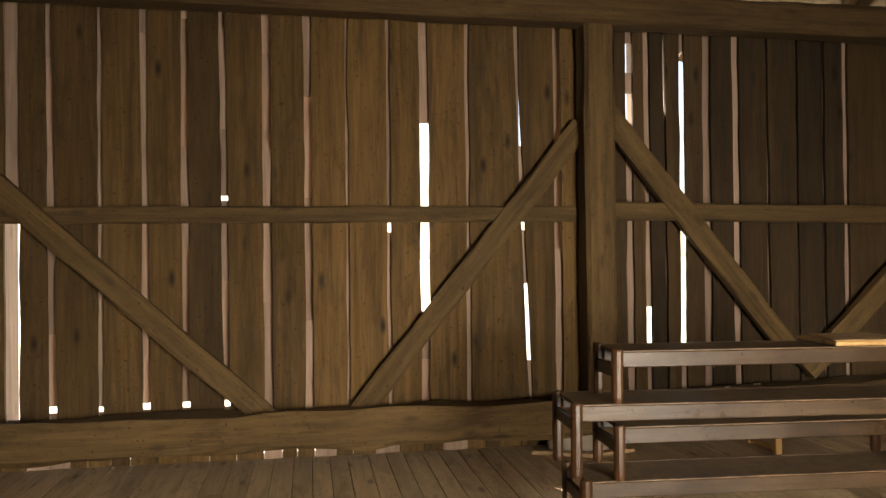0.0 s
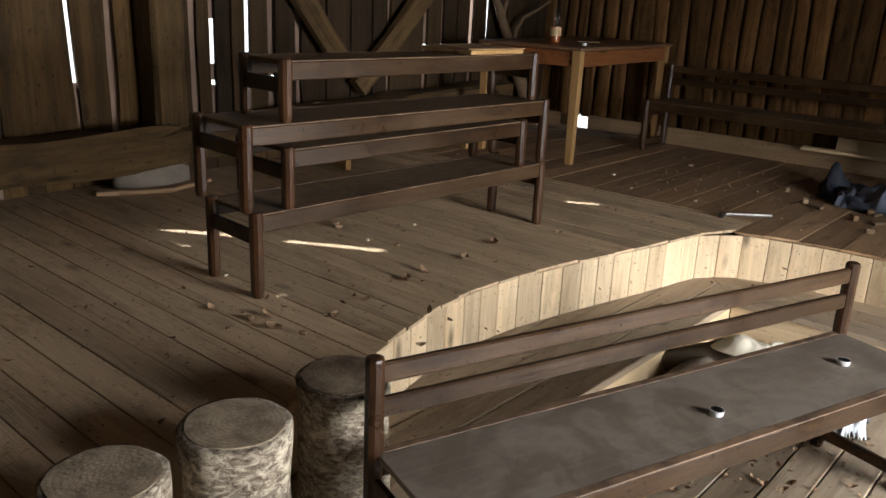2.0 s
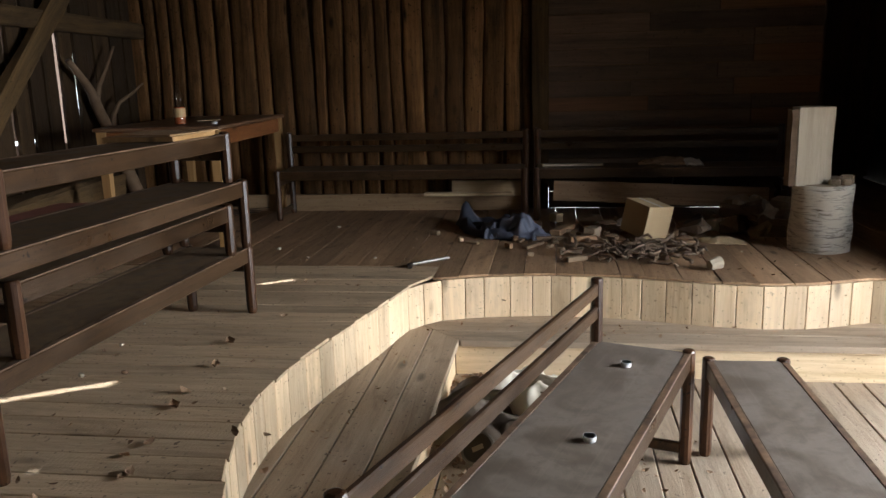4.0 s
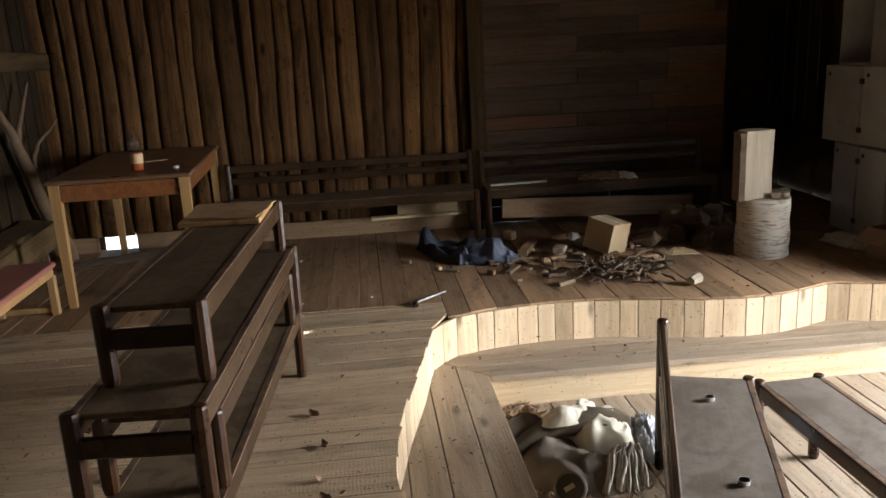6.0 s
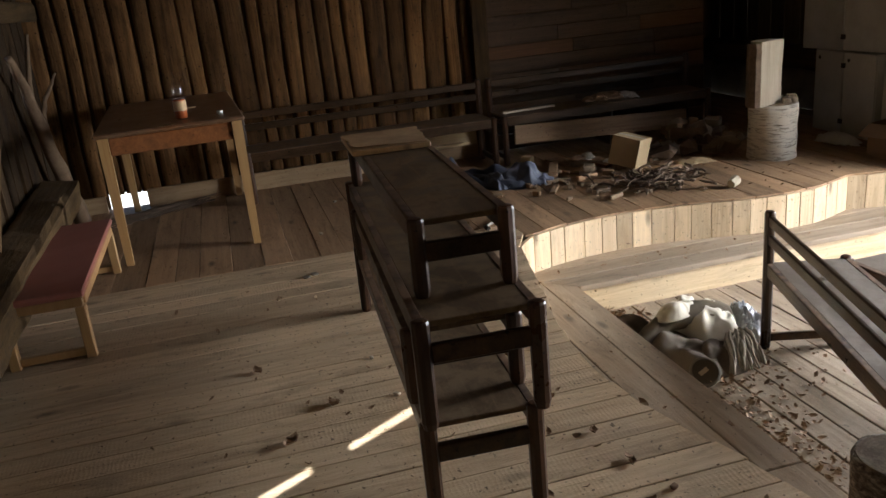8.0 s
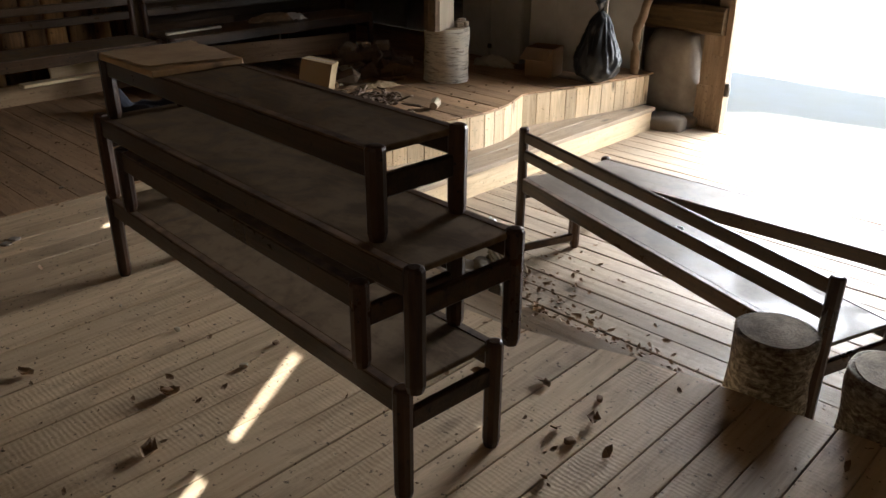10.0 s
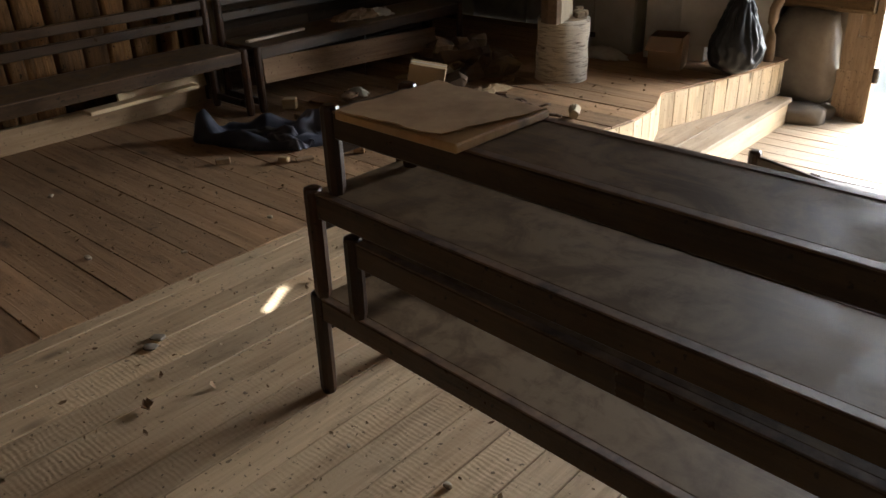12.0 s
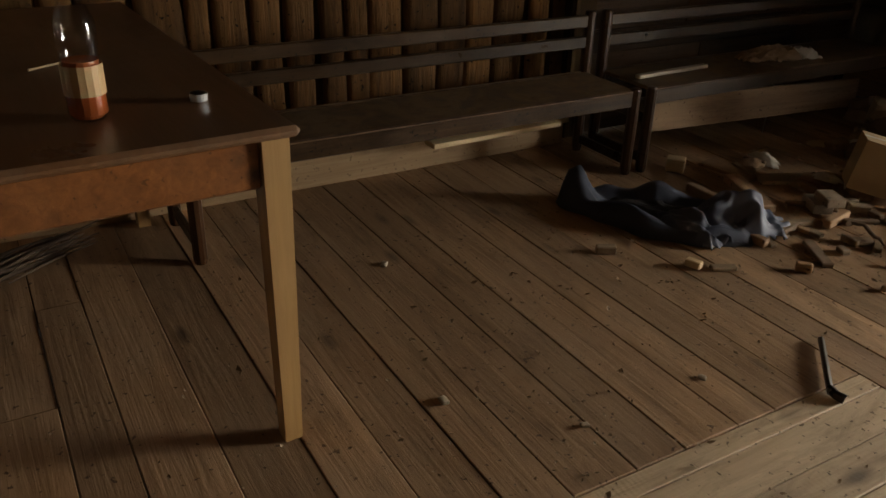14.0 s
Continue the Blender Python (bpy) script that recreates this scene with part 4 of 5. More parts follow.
# ---- cloth-like heaps ----
def crumple(name, label, category, m, sx, sy, h, mat, seed, folds=5.0, res=34, sharp=0.5, ragged=0.25):
    """A heap of limp sheet: a rumpled dome with an uneven hem and thickness."""
    bm = bmesh.new()
    bmesh.ops.create_grid(bm, x_segments=res, y_segments=res, size=1)
    off = Vector((seed * 5.3, seed * 2.1, seed))
    kill = []
    for v in bm.verts:
        p = v.co.copy()
        r = p.length * (1 + ragged * noise.noise(Vector((p.x, p.y, 0)) * 2.2 + off))
        if r > 1.0:
            kill.append(v)
        n1 = 1 - abs(noise.noise(p * folds * 0.5 + off)) * 2
        n2 = 1 - abs(noise.noise(p * folds + off * 2)) * 2
        dome = max(0.0, 1 - r * r)
        z = h * (dome * (0.55 + 0.45 * n1) + sharp * 0.25 * n2 * min(1, dome * 3))
        v.co = Vector((p.x * sx + 0.12 * sx * noise.noise(p * 3 + off), p.y * sy + 0.12 * sy * noise.noise(p * 3 - off), max(0.004 + 0.004 * n2, z)))
    bmesh.ops.delete(bm, geom=kill, context="VERTS")
    bmesh.ops.solidify(bm, geom=bm.faces[:], thickness=0.003)
    ob = part(name, bm, mat, smooth=True)
    ob.matrix_world = m
    return tagged(ob, label, category)


def strand(bm, p, n, step, r, seed, flat=0.03, drift=(0, 0)):
    """A wandering strand lying near the floor."""
    rg = random.Random(seed)
    a = rg.uniform(0, 6.3)
    q = Vector(p)
    ring = []
    for i in range(n):
        ring.append((q.copy(), r * (1 - 0.6 * abs(2 * i / n - 1) ** 3)))
        a += rg.uniform(-0.9, 0.9)
        q = q + Vector((math.cos(a) * step + drift[0], math.sin(a) * step + drift[1], rg.uniform(-1, 1) * flat))
        q.z = min(max(q.z, p[2]), p[2] + 0.09)
    return tube(bm, ring, 5)


def standing_hem(bm, rx, ry, seed, peaks, seg=84, rows=8):
    """A limp ring of cloth: an outer skirt that rises from the floor to an uneven rim and falls inward again."""
    ring = []
    for k in range(seg):
        a = 2 * math.pi * k / seg
        wob = 1 + 0.22 * noise.noise((math.cos(a) * 1.3 + seed, math.sin(a) * 1.3, 0)) + 0.07 * noise.noise((math.cos(a) * 5, math.sin(a) * 5, seed))
        h = 0.045 + 0.03 * noise.noise((math.cos(a) * 2.2, math.sin(a) * 2.2, seed + 3))
        for ang, top, wide in peaks:
            d = (a - radians(ang) + math.pi) % (2 * math.pi) - math.pi
            h += top * math.exp(-(d / radians(wide)) ** 2)
        row = []
        for i in range(rows):
            t = i / (rows - 1)
            r = 1.0 - 0.42 * t + 0.05 * noise.noise((a * 3, t * 4, seed))
            z = 0.004 + h * (math.sin(min(1, t * 2.2) * math.pi / 2) if t < 0.45 else max(0.12, 1 - (t - 0.45) * 1.7))
            row.append(bm.verts.new((math.cos(a) * rx * wob * r, math.sin(a) * ry * wob * r, z)))
        ring.append(row)
    for k in range(seg):
        p, q = ring[k], ring[(k + 1) % seg]
        for i in range(rows - 1):
            bm.faces.new((p[i], q[i], q[i + 1], p[i + 1]))
    bmesh.ops.solidify(bm, geom=bm.faces[:], thickness=0.003)
    return bm


gm = thing("garment", "blue-grey work garment dropped on the floorboards", "clothing", pose(4.66, 2.14, STAGE, 0, 0, 33))
part("body", standing_hem(bmesh.new(), 0.38, 0.2, 4.0, ((12, 0.12, 14), (70, 0.05, 25), (200, 0.04, 30), (285, 0.03, 20))), CLOTH_B, gm, smooth=True)
# Dark sheet laid in the hem's hollow to blacken its inside.
lining = crumple("lining", "", "", pose(0.02, 0, 0), 0.28, 0.13, 0.05, CLOTH_D, 3, 3.4, 40, 1.0, 0.3)
sleeve = crumple("sleeve", "", "", pose(-0.27, -0.05, 0, 0, 0, 30), 0.2, 0.13, 0.15, CLOTH_B, 4, 2.2, 54, 0.7, 0.35)
cuff = crumple("cuff", "", "", pose(-0.12, 0.1, 0, 0, 0, -20), 0.15, 0.08, 0.1, CLOTH_B, 14, 2.2, 40, 0.7, 0.35)
for q in (lining, sleeve, cuff):
    m_ = q.matrix_world.copy()
    q.parent = gm
    q.matrix_basis = m_
crumple("paper_sheet", "pale crumpled paper by the chopping block", "paper", pose(4.75, 0.62, STAGE, 0, 0, 25), 0.2, 0.14, 0.07, PAPER, 5)
crumple("paper_sheet", "crumpled brown paper among the litter", "paper", pose(4.3, 0.72, STAGE, 0, 0, 70), 0.15, 0.08, 0.04, CARD, 6)
crumple("paper_sheet", "crumpled brown paper on the bench seat", "paper", pose(5.26, 0.92, STAGE + 0.372, 0, 0, 80), 0.2, 0.1, 0.05, CARD_D, 8, 7.0, 40, 1.4, 0.5)
crumple("paper_sheet", "pale torn paper on the bench seat", "paper", pose(5.22, 0.78, STAGE + 0.372, 0, 0, 60), 0.12, 0.06, 0.045, PAPER, 9, 6.0, 30, 1.4, 0.5)
crumple("paper_sheet", "crumpled paper under the cabinets", "paper", pose(4.2, -0.42, STAGE, 0, 0, 10), 0.2, 0.1, 0.08, PAPER, 12)
def collar(bm, c, rx, ry, z0, z1, flare, tilt, seed, seg=30, rows=9):
    """An open-mouthed limp tube standing at c, leaning over by tilt."""
    ring = []
    for i in range(rows):
        t = i / (rows - 1)
        row = []
        for k in range(seg):
            a = 2 * math.pi * k / seg
            f = (0.85 + flare * t) * (1 + 0.14 * noise.noise((math.cos(a) * 1.4 + seed, math.sin(a) * 1.4, t * 1.3)) + 0.05 * noise.noise((math.cos(a) * 4, math.sin(a) * 4 + seed, t * 3)))
            drop = 0.03 * math.sin(2 * a + seed) * t
            row.append(bm.verts.new((c[0] + math.cos(a) * rx * f + tilt[0] * t * t, c[1] + math.sin(a) * ry * f + tilt[1] * t * t, z0 + (z1 - z0) * t + drop)))
        ring.append(row)
    for a, b in zip(ring, ring[1:]):
        for k in range(seg):
            bm.faces.new((a[k], a[(k + 1) % seg], b[(k + 1) % seg], b[k]))
    return bm


def draped(name, p, sx, sy, h, turn, mat, seed, folds, lean=(0, 0), thick=0.006, crease=0.06):
    """A sheet with long soft pleats over a low mound, its edge hanging down."""
    bm = bmesh.new()
    bmesh.ops.create_grid(bm, x_segments=46, y_segments=46, size=1)
    off = Vector((seed * 3.1, seed * 1.7, seed))
    for v in bm.verts:
        q = v.co.copy()
        if q.length > 1e-6:
            q *= max(abs(q.x), abs(q.y)) / q.length
        r = min(1.0, q.length)
        q *= 1 + 0.2 * noise.noise(q * 1.6 + off)
        wave = math.sin(folds * q.x + 2.6 * noise.noise(q * 1.5 + off))
        pleat = (0.13 * wave + 0.05 * noise.noise(q * 4.1 + off)) * min(1, r * 1.8)
        dome = 1 - r ** 3
        fold = crease * (1 - 2.4 * abs(noise.noise(q * Vector((3.6, 1.9, 1.0)) + off)))
        v.co = Vector((q.x * sx, q.y * sy, max(0.004, h * dome * (0.85 + pleat * 1.6 + 0.16 * noise.noise(q * 2.3 - off) + fold + lean[0] * q.x + lean[1] * q.y))))
    bmesh.ops.solidify(bm, geom=bm.faces[:], thickness=thick)
    bmesh.ops.rotate(bm, cent=(0, 0, 0), matrix=Matrix.Rotation(radians(turn), 3, "Z"), verts=bm.verts[:])
    bmesh.ops.translate(bm, vec=p, verts=bm.verts[:])
    return bm


sack = thing("grey_sack", "slumped grey-brown felt sack with a rolled rim in the pit corner", "sack", pose(2.42, 1.93, LOW))
part("body", draped("body", (-0.06, 0.02, 0), 0.27, 0.2, 0.13, 70, CLOTH_G, 3, 3.2, (0.3, 0.0)), CLOTH_G, sack, smooth=True)
bm = collar(bmesh.new(), (0.17, 0.12), 0.14, 0.1, 0.004, 0.09, 0.25, (0.0, 0.05), 2.0)
bmesh.ops.solidify(bm, geom=bm.faces[:], thickness=0.007)
part("mouth", bm, CLOTH_G, sack, "blue-grey inside of the open sack mouth", smooth=True)
bm = bmesh.new()
tube(bm, [((-0.02 + 0.1 * t + 0.05 * math.sin(3 * t), 0.3 - 0.5 * t, 0.075 + 0.085 * math.sin(2.3 * t)), 0.036 + 0.036 * t) for t in [k / 16 for k in range(17)]]
     + [((0.09, -0.24, 0.115), 0.066), ((0.05, -0.255, 0.08), 0.058), ((0.0, -0.235, 0.055), 0.05), ((-0.05, -0.2, 0.04), 0.036)], 22, cap=False, wob=0.3, seed=5)
bmesh.ops.solidify(bm, geom=bm.faces[:], thickness=0.008)
part("rim", bm, FELT, sack, "olive rolled rim ending in a dark hollow", smooth=True)
part("flap", draped("flap", (-0.16, -0.08, 0), 0.13, 0.12, 0.1, 20, CLOTH_G, 9, 3.0, (0.3, 0.2)), CLOTH_G, sack, smooth=True)
cl = thing("white_cloth", "creamy white cloth thrown over the sack", "cloth", pose(2.56, 1.8, LOW + 0.03))
part("upper_fold", draped("fold", (-0.02, -0.03, 0.03), 0.2, 0.16, 0.155, 40, CLOTH_W, 19, 5.0, (0.1, 0.2), 0.004, 0.14), CLOTH_W, cl, smooth=True)
part("trailing_fold", draped("fold", (-0.04, 0.12, 0.15), 0.15, 0.075, 0.06, 110, CLOTH_W, 23, 4.0, (0.1, 0.3), 0.004, 0.16), CLOTH_W, cl, "creased cream fold", smooth=True)
crumple("plastic_film", "crinkled clear plastic film beside the sack", "plastic", pose(2.5, 1.575, LOW, 0, 0, 10), 0.17, 0.12, 0.14, CLEAR_BAG, 17, 7.0, 46, 1.3, 0.45)
bm = bmesh.new()
rg = random.Random(41)
for i in range(46):
    u = rg.gauss(0, 0.035)
    p0 = Vector((2.33 + rg.uniform(-0.03, 0.02), 1.71 + u * 0.8, LOW + 0.1 + rg.uniform(-0.03, 0.02)))
    p1 = Vector((2.17 + rg.uniform(-0.04, 0.06), 1.77 + u * 1.6, LOW + 0.012))
    ring = []
    r = rg.uniform(0.006, 0.012)
    for k in range(7):
        t = k / 6
        w = 0.006 * math.sin(t * 7 + i)
        q = p0.lerp(p1, t) + Vector((w, w * 0.7, 0.035 * math.sin(math.pi * t)))
        ring.append((q, r * (1 - 0.3 * t)))
    tube(bm, ring, 5)
tagged(part("rope_fringe", bm, FRINGE, smooth=True), "frayed pale grey rope fringe lying beside the sack", "rope", kind="stuff")
lid = thing("can_lid", "round dull brown lid with a paper label leaning on the sack", "lid", pose(2.13, 2.02, LOW + 0.056, 46, 0, -110))
part("disc", tube(bmesh.new(), [((0, 0, -0.008), 0.062), ((0, 0, 0.006), 0.062)], 26), LID_M, lid)
part("rim", tube(bmesh.new(), [((0, 0, -0.012), 0.067), ((0, 0, 0.016), 0.07), ((0, 0, 0.02), 0.067), ((0, 0, 0.022), 0.058)], 26, cap=False), LID_R, lid)
part("label", boxm(-0.024, 0.022, -0.004, 0.016, 0.005, 0.0075, 0), CLOTH_T, lid, "pale paper label").rotation_euler = (0, 0, radians(35))

# ---- board on the stack ----
pn = thing("panel", "pale fibreboard panel with a torn sheet on the top bench", "panel", pose(2.352, 3.315, STAGE + 0.8335, 0, 0.3, -2))
part("board", boxm(-0.165, 0.2, -0.15, 0.15, 0, 0.02, 0.003), TABLE_LEG, pn, "orange-brown panel edge")
rg = random.Random(5)
rim = []
for (x0, y0), (x1, y1) in (((-0.165, -0.14), (0.185, -0.162)), ((0.185, -0.162), (0.195, 0.155)), ((0.195, 0.155), (-0.1, 0.135)), ((-0.1, 0.135), (-0.165, -0.14))):
    for k in range(11):
        t = k / 11
        rim.append((x0 + (x1 - x0) * t + rg.uniform(-0.007, 0.004), y0 + (y1 - y0) * t + rg.uniform(-0.007, 0.006)))
bm = bmesh.new()
top = [bm.verts.new((x, y, 0.025)) for x, y in rim]
low_ = [bm.verts.new((x, y, 0.022)) for x, y in rim]
mid_ = bm.verts.new((0, 0, 0.025))
for k in range(len(rim)):
    q = (k + 1) % len(rim)
    bm.faces.new((top[k], top[q], mid_))
    bm.faces.new((low_[k], low_[q], top[q], top[k]))
part("sheet", bm, SHEET, pn, "tan paper sheet with a torn edge")


# ---- small things ----
def tea_light(m):
    th = thing("tea_light", "small empty aluminium tea light cup", "candle holder", m, "tea light cups")
    part("cup", tube(bmesh.new(), [((0, 0, 0), 0.018), ((0, 0, 0.016), 0.0195), ((0, 0, 0.016), 0.0178), ((0, 0, 0.011), 0.0172)], 16), STEEL, th, smooth=False)
    return th


for x, y, z in ((1.421, 1.632, LOW + 0.448), (2.03, 1.479, LOW + 0.448), (4.33, 3.93, STAGE + 0.781)):
    tea_light(pose(x, y, z))
bottle = thing("bottle", "clear plastic bottle part full of orange drink", "bottle", pose(4.3, 4.15, STAGE + 0.7805))
prof = [(0, 0.03), (0.012, 0.038), (0.07, 0.038), (0.076, 0.035), (0.135, 0.035), (0.14, 0.038), (0.185, 0.037), (0.225, 0.022), (0.245, 0.014), (0.275, 0.014)]
part("shell", tube(bmesh.new(), [((0, 0, z), r) for z, r in prof], 18), glass, bottle, smooth=True)
part("drink", tube(bmesh.new(), [((0, 0, 0.004), 0.028), ((0, 0, 0.012), 0.036), ((0, 0, 0.07), 0.036), ((0, 0, 0.076), 0.033), ((0, 0, 0.115), 0.033)], 18), LIQUID, bottle, "orange-red drink")
part("label", tube(bmesh.new(), [((0, 0, 0.05), 0.0388), ((0, 0, 0.108), 0.0388)], 18, cap=False), LABEL_P, bottle, "yellow and red paper label")
pen = thing("stick", "thin pale stick lying on the table", "stick", pose(4.75, 4.15, STAGE + 0.784, 0, 0, -60))
part("wood", tube(bmesh.new(), [((-0.08, 0, 0), 0.003), ((0.08, 0, 0), 0.003)], 6), PINE_X, pen)
wr = thing("wheel_wrench", "steel wheel wrench with a black head on the floor", "wrench", pose(3.61, 2.545, STAGE + 0.014, 0, 0, -48))
part("shaft", tube(bmesh.new(), [((0, 0, 0), 0.01), ((0.27, 0, 0), 0.01), ((0.28, 0, 0), 0.006)], 8), IRON, wr)
part("head", tube(bmesh.new(), [((-0.012, -0.035, -0.004), 0.014), ((-0.004, -0.012, 0), 0.013), ((0.02, 0, 0), 0.012)], 8), DARK_METAL, wr, "black wrench head")


def carton(m, s, label, lid=False, card=CARD):
    th = thing("cardboard_box", label, "box", m)
    t, h = 0.004, 1.9 * s
    for nm, q in (("side", (-s, s, -s, -s + t, 0, h)), ("side", (-s, s, s - t, s, 0, h)), ("side", (-s, -s + t, -s + t, s - t, 0, h)), ("side", (s - t, s, -s + t, s - t, 0, h)), ("bottom", (-s, s, -s, s, -t, 0))):
        part(nm, boxm(*q, 0.001), card, th)
    if lid:
        part("top", boxm(-s, s, -s, s, h, h + t, 0.001), card, th)
        part("tape", boxm(-s, s, -0.012, 0.012, h + t, h + t + 0.001, 0), PAPER, th, "pale tape strip")
    p = part("flap", boxm(-s * 0.95, s * 0.95, 0, 1.3 * s, 0, t, 0.001), card, th)
    if lid:
        p.location, p.rotation_euler = (0, -s - 1.2 * s, -0.02), (radians(22), 0, 0)
    else:
        p.location, p.rotation_euler = (0, s, h), (radians(-28), 0, 0)
    return th


carton(pose(4.45, 1.17, STAGE + 0.03, 6, -10, 38), 0.105, "small tan cardboard box tipped among the litter", True)
carton(pose(3.72, -0.45, STAGE + 0.005, 0, 0, 15), 0.11, "open cardboard box with shade in its colour by the white cabinets", False, CARD_D)

# firewood scraps and rubble
rng = random.Random(19)
for i in range(60):
    x, y = rng.gauss(4.38, 0.25), rng.gauss(1.55, 0.33)
    if x > 5.0 or edge_x(y) + 0.15 > x:
        continue
    l, w, h = rng.choice((0.02, 0.03, 0.045, 0.08)) * rng.uniform(0.8, 1.2), rng.uniform(0.008, 0.024), rng.uniform(0.006, 0.018)
    th = thing("wood_scrap", "small split wood scrap on the stage floor", "firewood", pose(x, y, STAGE + h + 0.001, 0, 0, rng.uniform(0, 180)), "wood scraps on the floor")
    part("wood", boxm(-l, l, -w, w, -h, h, 0.004), rng.choice((CHIP_M, CHIP_M, TWIG, FLOOR_X)), th)
for i in range(44):
    x, y, r = rng.gauss(4.82, 0.15), rng.gauss(0.4, 0.17), rng.uniform(0.035, 0.095)
    up = max(0.0, 0.26 - 0.9 * math.hypot(x - 4.86, y - 0.36)) * rng.random()
    th = thing("wood_chunk", "rough brown split wood chunk heaped behind the chopping block", "firewood", pose(x, y, STAGE + r * 0.5 + up, rng.uniform(-25, 25), rng.uniform(-25, 25), rng.uniform(0, 180)), "heap behind the chopping block")
    bm = boxm(-r, r, -r * 0.7, r * 0.6, -r * 0.5, r * 0.55, r * 0.2)
    for v in bm.verts:
        v.co += Vector((noise.noise(v.co * 20 + Vector((i, 0, 0))), noise.noise(v.co * 20 + Vector((0, i, 0))), noise.noise(v.co * 20))) * r * 0.35
    part("wood", bm, rng.choice((TWIG, ROOT, CHIP_M)), th)
for i in range(10):
    crumple("paper_sheet", "crumpled pale paper scrap among the litter", "paper", pose(rng.uniform(4.3, 5.0), rng.uniform(0.5, 1.35), STAGE + 0.002, 0, 0, rng.uniform(0, 180)), rng.uniform(0.05, 0.12), rng.uniform(0.03, 0.07), rng.uniform(0.02, 0.05), rng.choice((PAPER, CARD, LEAF)), 60 + i, 5.0, 16)["group"] = "paper scraps"
bm = bmesh.new()
for i in range(115):
    strand(bm, (rng.gauss(3.93, 0.09), rng.gauss(1.24, 0.16), STAGE + 0.012 + 0.03 * rng.random()), 7, 0.026, rng.uniform(0.004, 0.01), 100 + i, 0.02, (-0.002, -0.004))
tagged(part("root_tangle", bm, ROOT, smooth=True), "tangle of dry brown roots and rags on the floor", "roots", kind="stuff")
cup = thing("plastic_cup", "crushed pale plastic cup on the floor", "cup", pose(3.56, 0.92, STAGE + 0.03, 80, 0, 30))
part("wall", tube(bmesh.new(), [((0, 0, 0), 0.026), ((0, 0, 0.07), 0.034), ((0, 0, 0.07), 0.032), ((0, 0, 0.003), 0.024)], 14, wob=0.25, seed=2), CLOTH_T, cup)
bm = bmesh.new()
for i in range(80):
    t = rng.random()
    p = Vector((5.02 + 0.34 * t + rng.uniform(-0.07, 0.07), 4.86 - 0.6 * t + rng.uniform(-0.05, 0.05), STAGE + rng.uniform(0.006, 0.045)))
    d = Vector((0.5 + rng.uniform(-0.18, 0.18), -0.85, 0)) * rng.uniform(0.12, 0.24)
    tube(bm, [(p - d, 0.003), (p + Vector((0, 0, 0.008)), 0.0045), (p + d, 0.002)], 4)
tagged(part("stalk_bundle", bm, STALK), "bundle of dark dry stalks under the table", "twigs", kind="stuff")


def leaf_pile(name, label, spots, mat, seed, z):
    rg = random.Random(seed)
    bm = bmesh.new()
    for cx, cy, sx, sy, n, size in spots:
        for i in range(n):
            s = size * rg.uniform(0.5, 1.4)
            m = pose(rg.gauss(cx, sx), rg.gauss(cy, sy), z + s * 0.28, rg.uniform(-35, 35), rg.uniform(-35, 35), rg.uniform(0, 360))
            vs = [bm.verts.new(m @ Vector(p)) for p in ((-s, 0, s * 0.2), (-s * 0.3, -s * 0.5, 0), (s * 0.5, -s * 0.35, s * 0.12), (s, 0, s * 0.3), (s * 0.4, s * 0.5, 0), (-s * 0.4, s * 0.42, s * 0.15), (0, 0, -s * 0.15))]
            for k in range(6):
                bm.faces.new((vs[k], vs[(k + 1) % 6], vs[6]))
    ob = part(name, bm, mat)
    return tagged(ob, label, "leaves", kind="stuff")


leaf_pile("leaf_litter", "dry brown leaves and chips on the pit floor", ((1.7, 2.0, 0.35, 0.09, 300, 0.016), (1.2, 2.08, 0.25, 0.07, 120, 0.014), (2.15, 1.8, 0.25, 0.2, 220, 0.015), (2.9, 2.06, 0.09, 0.08, 240, 0.022), (2.4, 2.12, 0.2, 0.05, 110, 0.017), (2.0, 1.2, 0.6, 0.5, 40, 0.014)), LEAF, 5, LOW + 0.002)
leaf_pile("floor_litter", "scattered dry leaves and crumbs on the stage floor", ((1.6, 3.6, 0.9, 0.7, 46, 0.014), (3.0, 3.6, 0.6, 0.5, 40, 0.012), (4.4, 2.9, 0.5, 0.7, 60, 0.011), (1.1, 3.0, 0.25, 0.15, 14, 0.02), (0.4, 3.4, 0.6, 0.5, 16, 0.015), (3.6, 0.4, 0.12, 0.5, 22, 0.014)), LEAF, 6, STAGE + 0.002)
leaf_pile("wood_crumbs", "pale wood chips strewn over the stage", ((4.4, 1.4, 0.35, 0.45, 110, 0.014), (4.3, 2.8, 0.6, 0.6, 40, 0.009), (2.4, 3.9, 0.8, 0.5, 40, 0.009)), CHIP_M, 8, STAGE + 0.002)
leaf_pile("floor_crumbs", "fine pale crumbs and dirt strewn on the stage", ((1.6, 3.7, 1.1, 0.6, 420, 0.005), (2.7, 3.9, 0.6, 0.4, 320, 0.004), (3.3, 3.5, 0.5, 0.6, 260, 0.006), (4.5, 3.0, 0.5, 0.8, 420, 0.006), (4.3, 1.4, 0.5, 0.6, 240, 0.008), (0.4, 3.4, 0.8, 0.6, 80, 0.006)), CHIP_M, 11, STAGE + 0.002)
leaf_pile("step_litter", "dry leaves and chips along the step", ((3.25, 1.2, 0.06, 0.6, 26, 0.014), (1.9, 2.45, 0.7, 0.08, 22, 0.012)), LEAF, 9, TREAD + 0.003)
rng = random.Random(23)
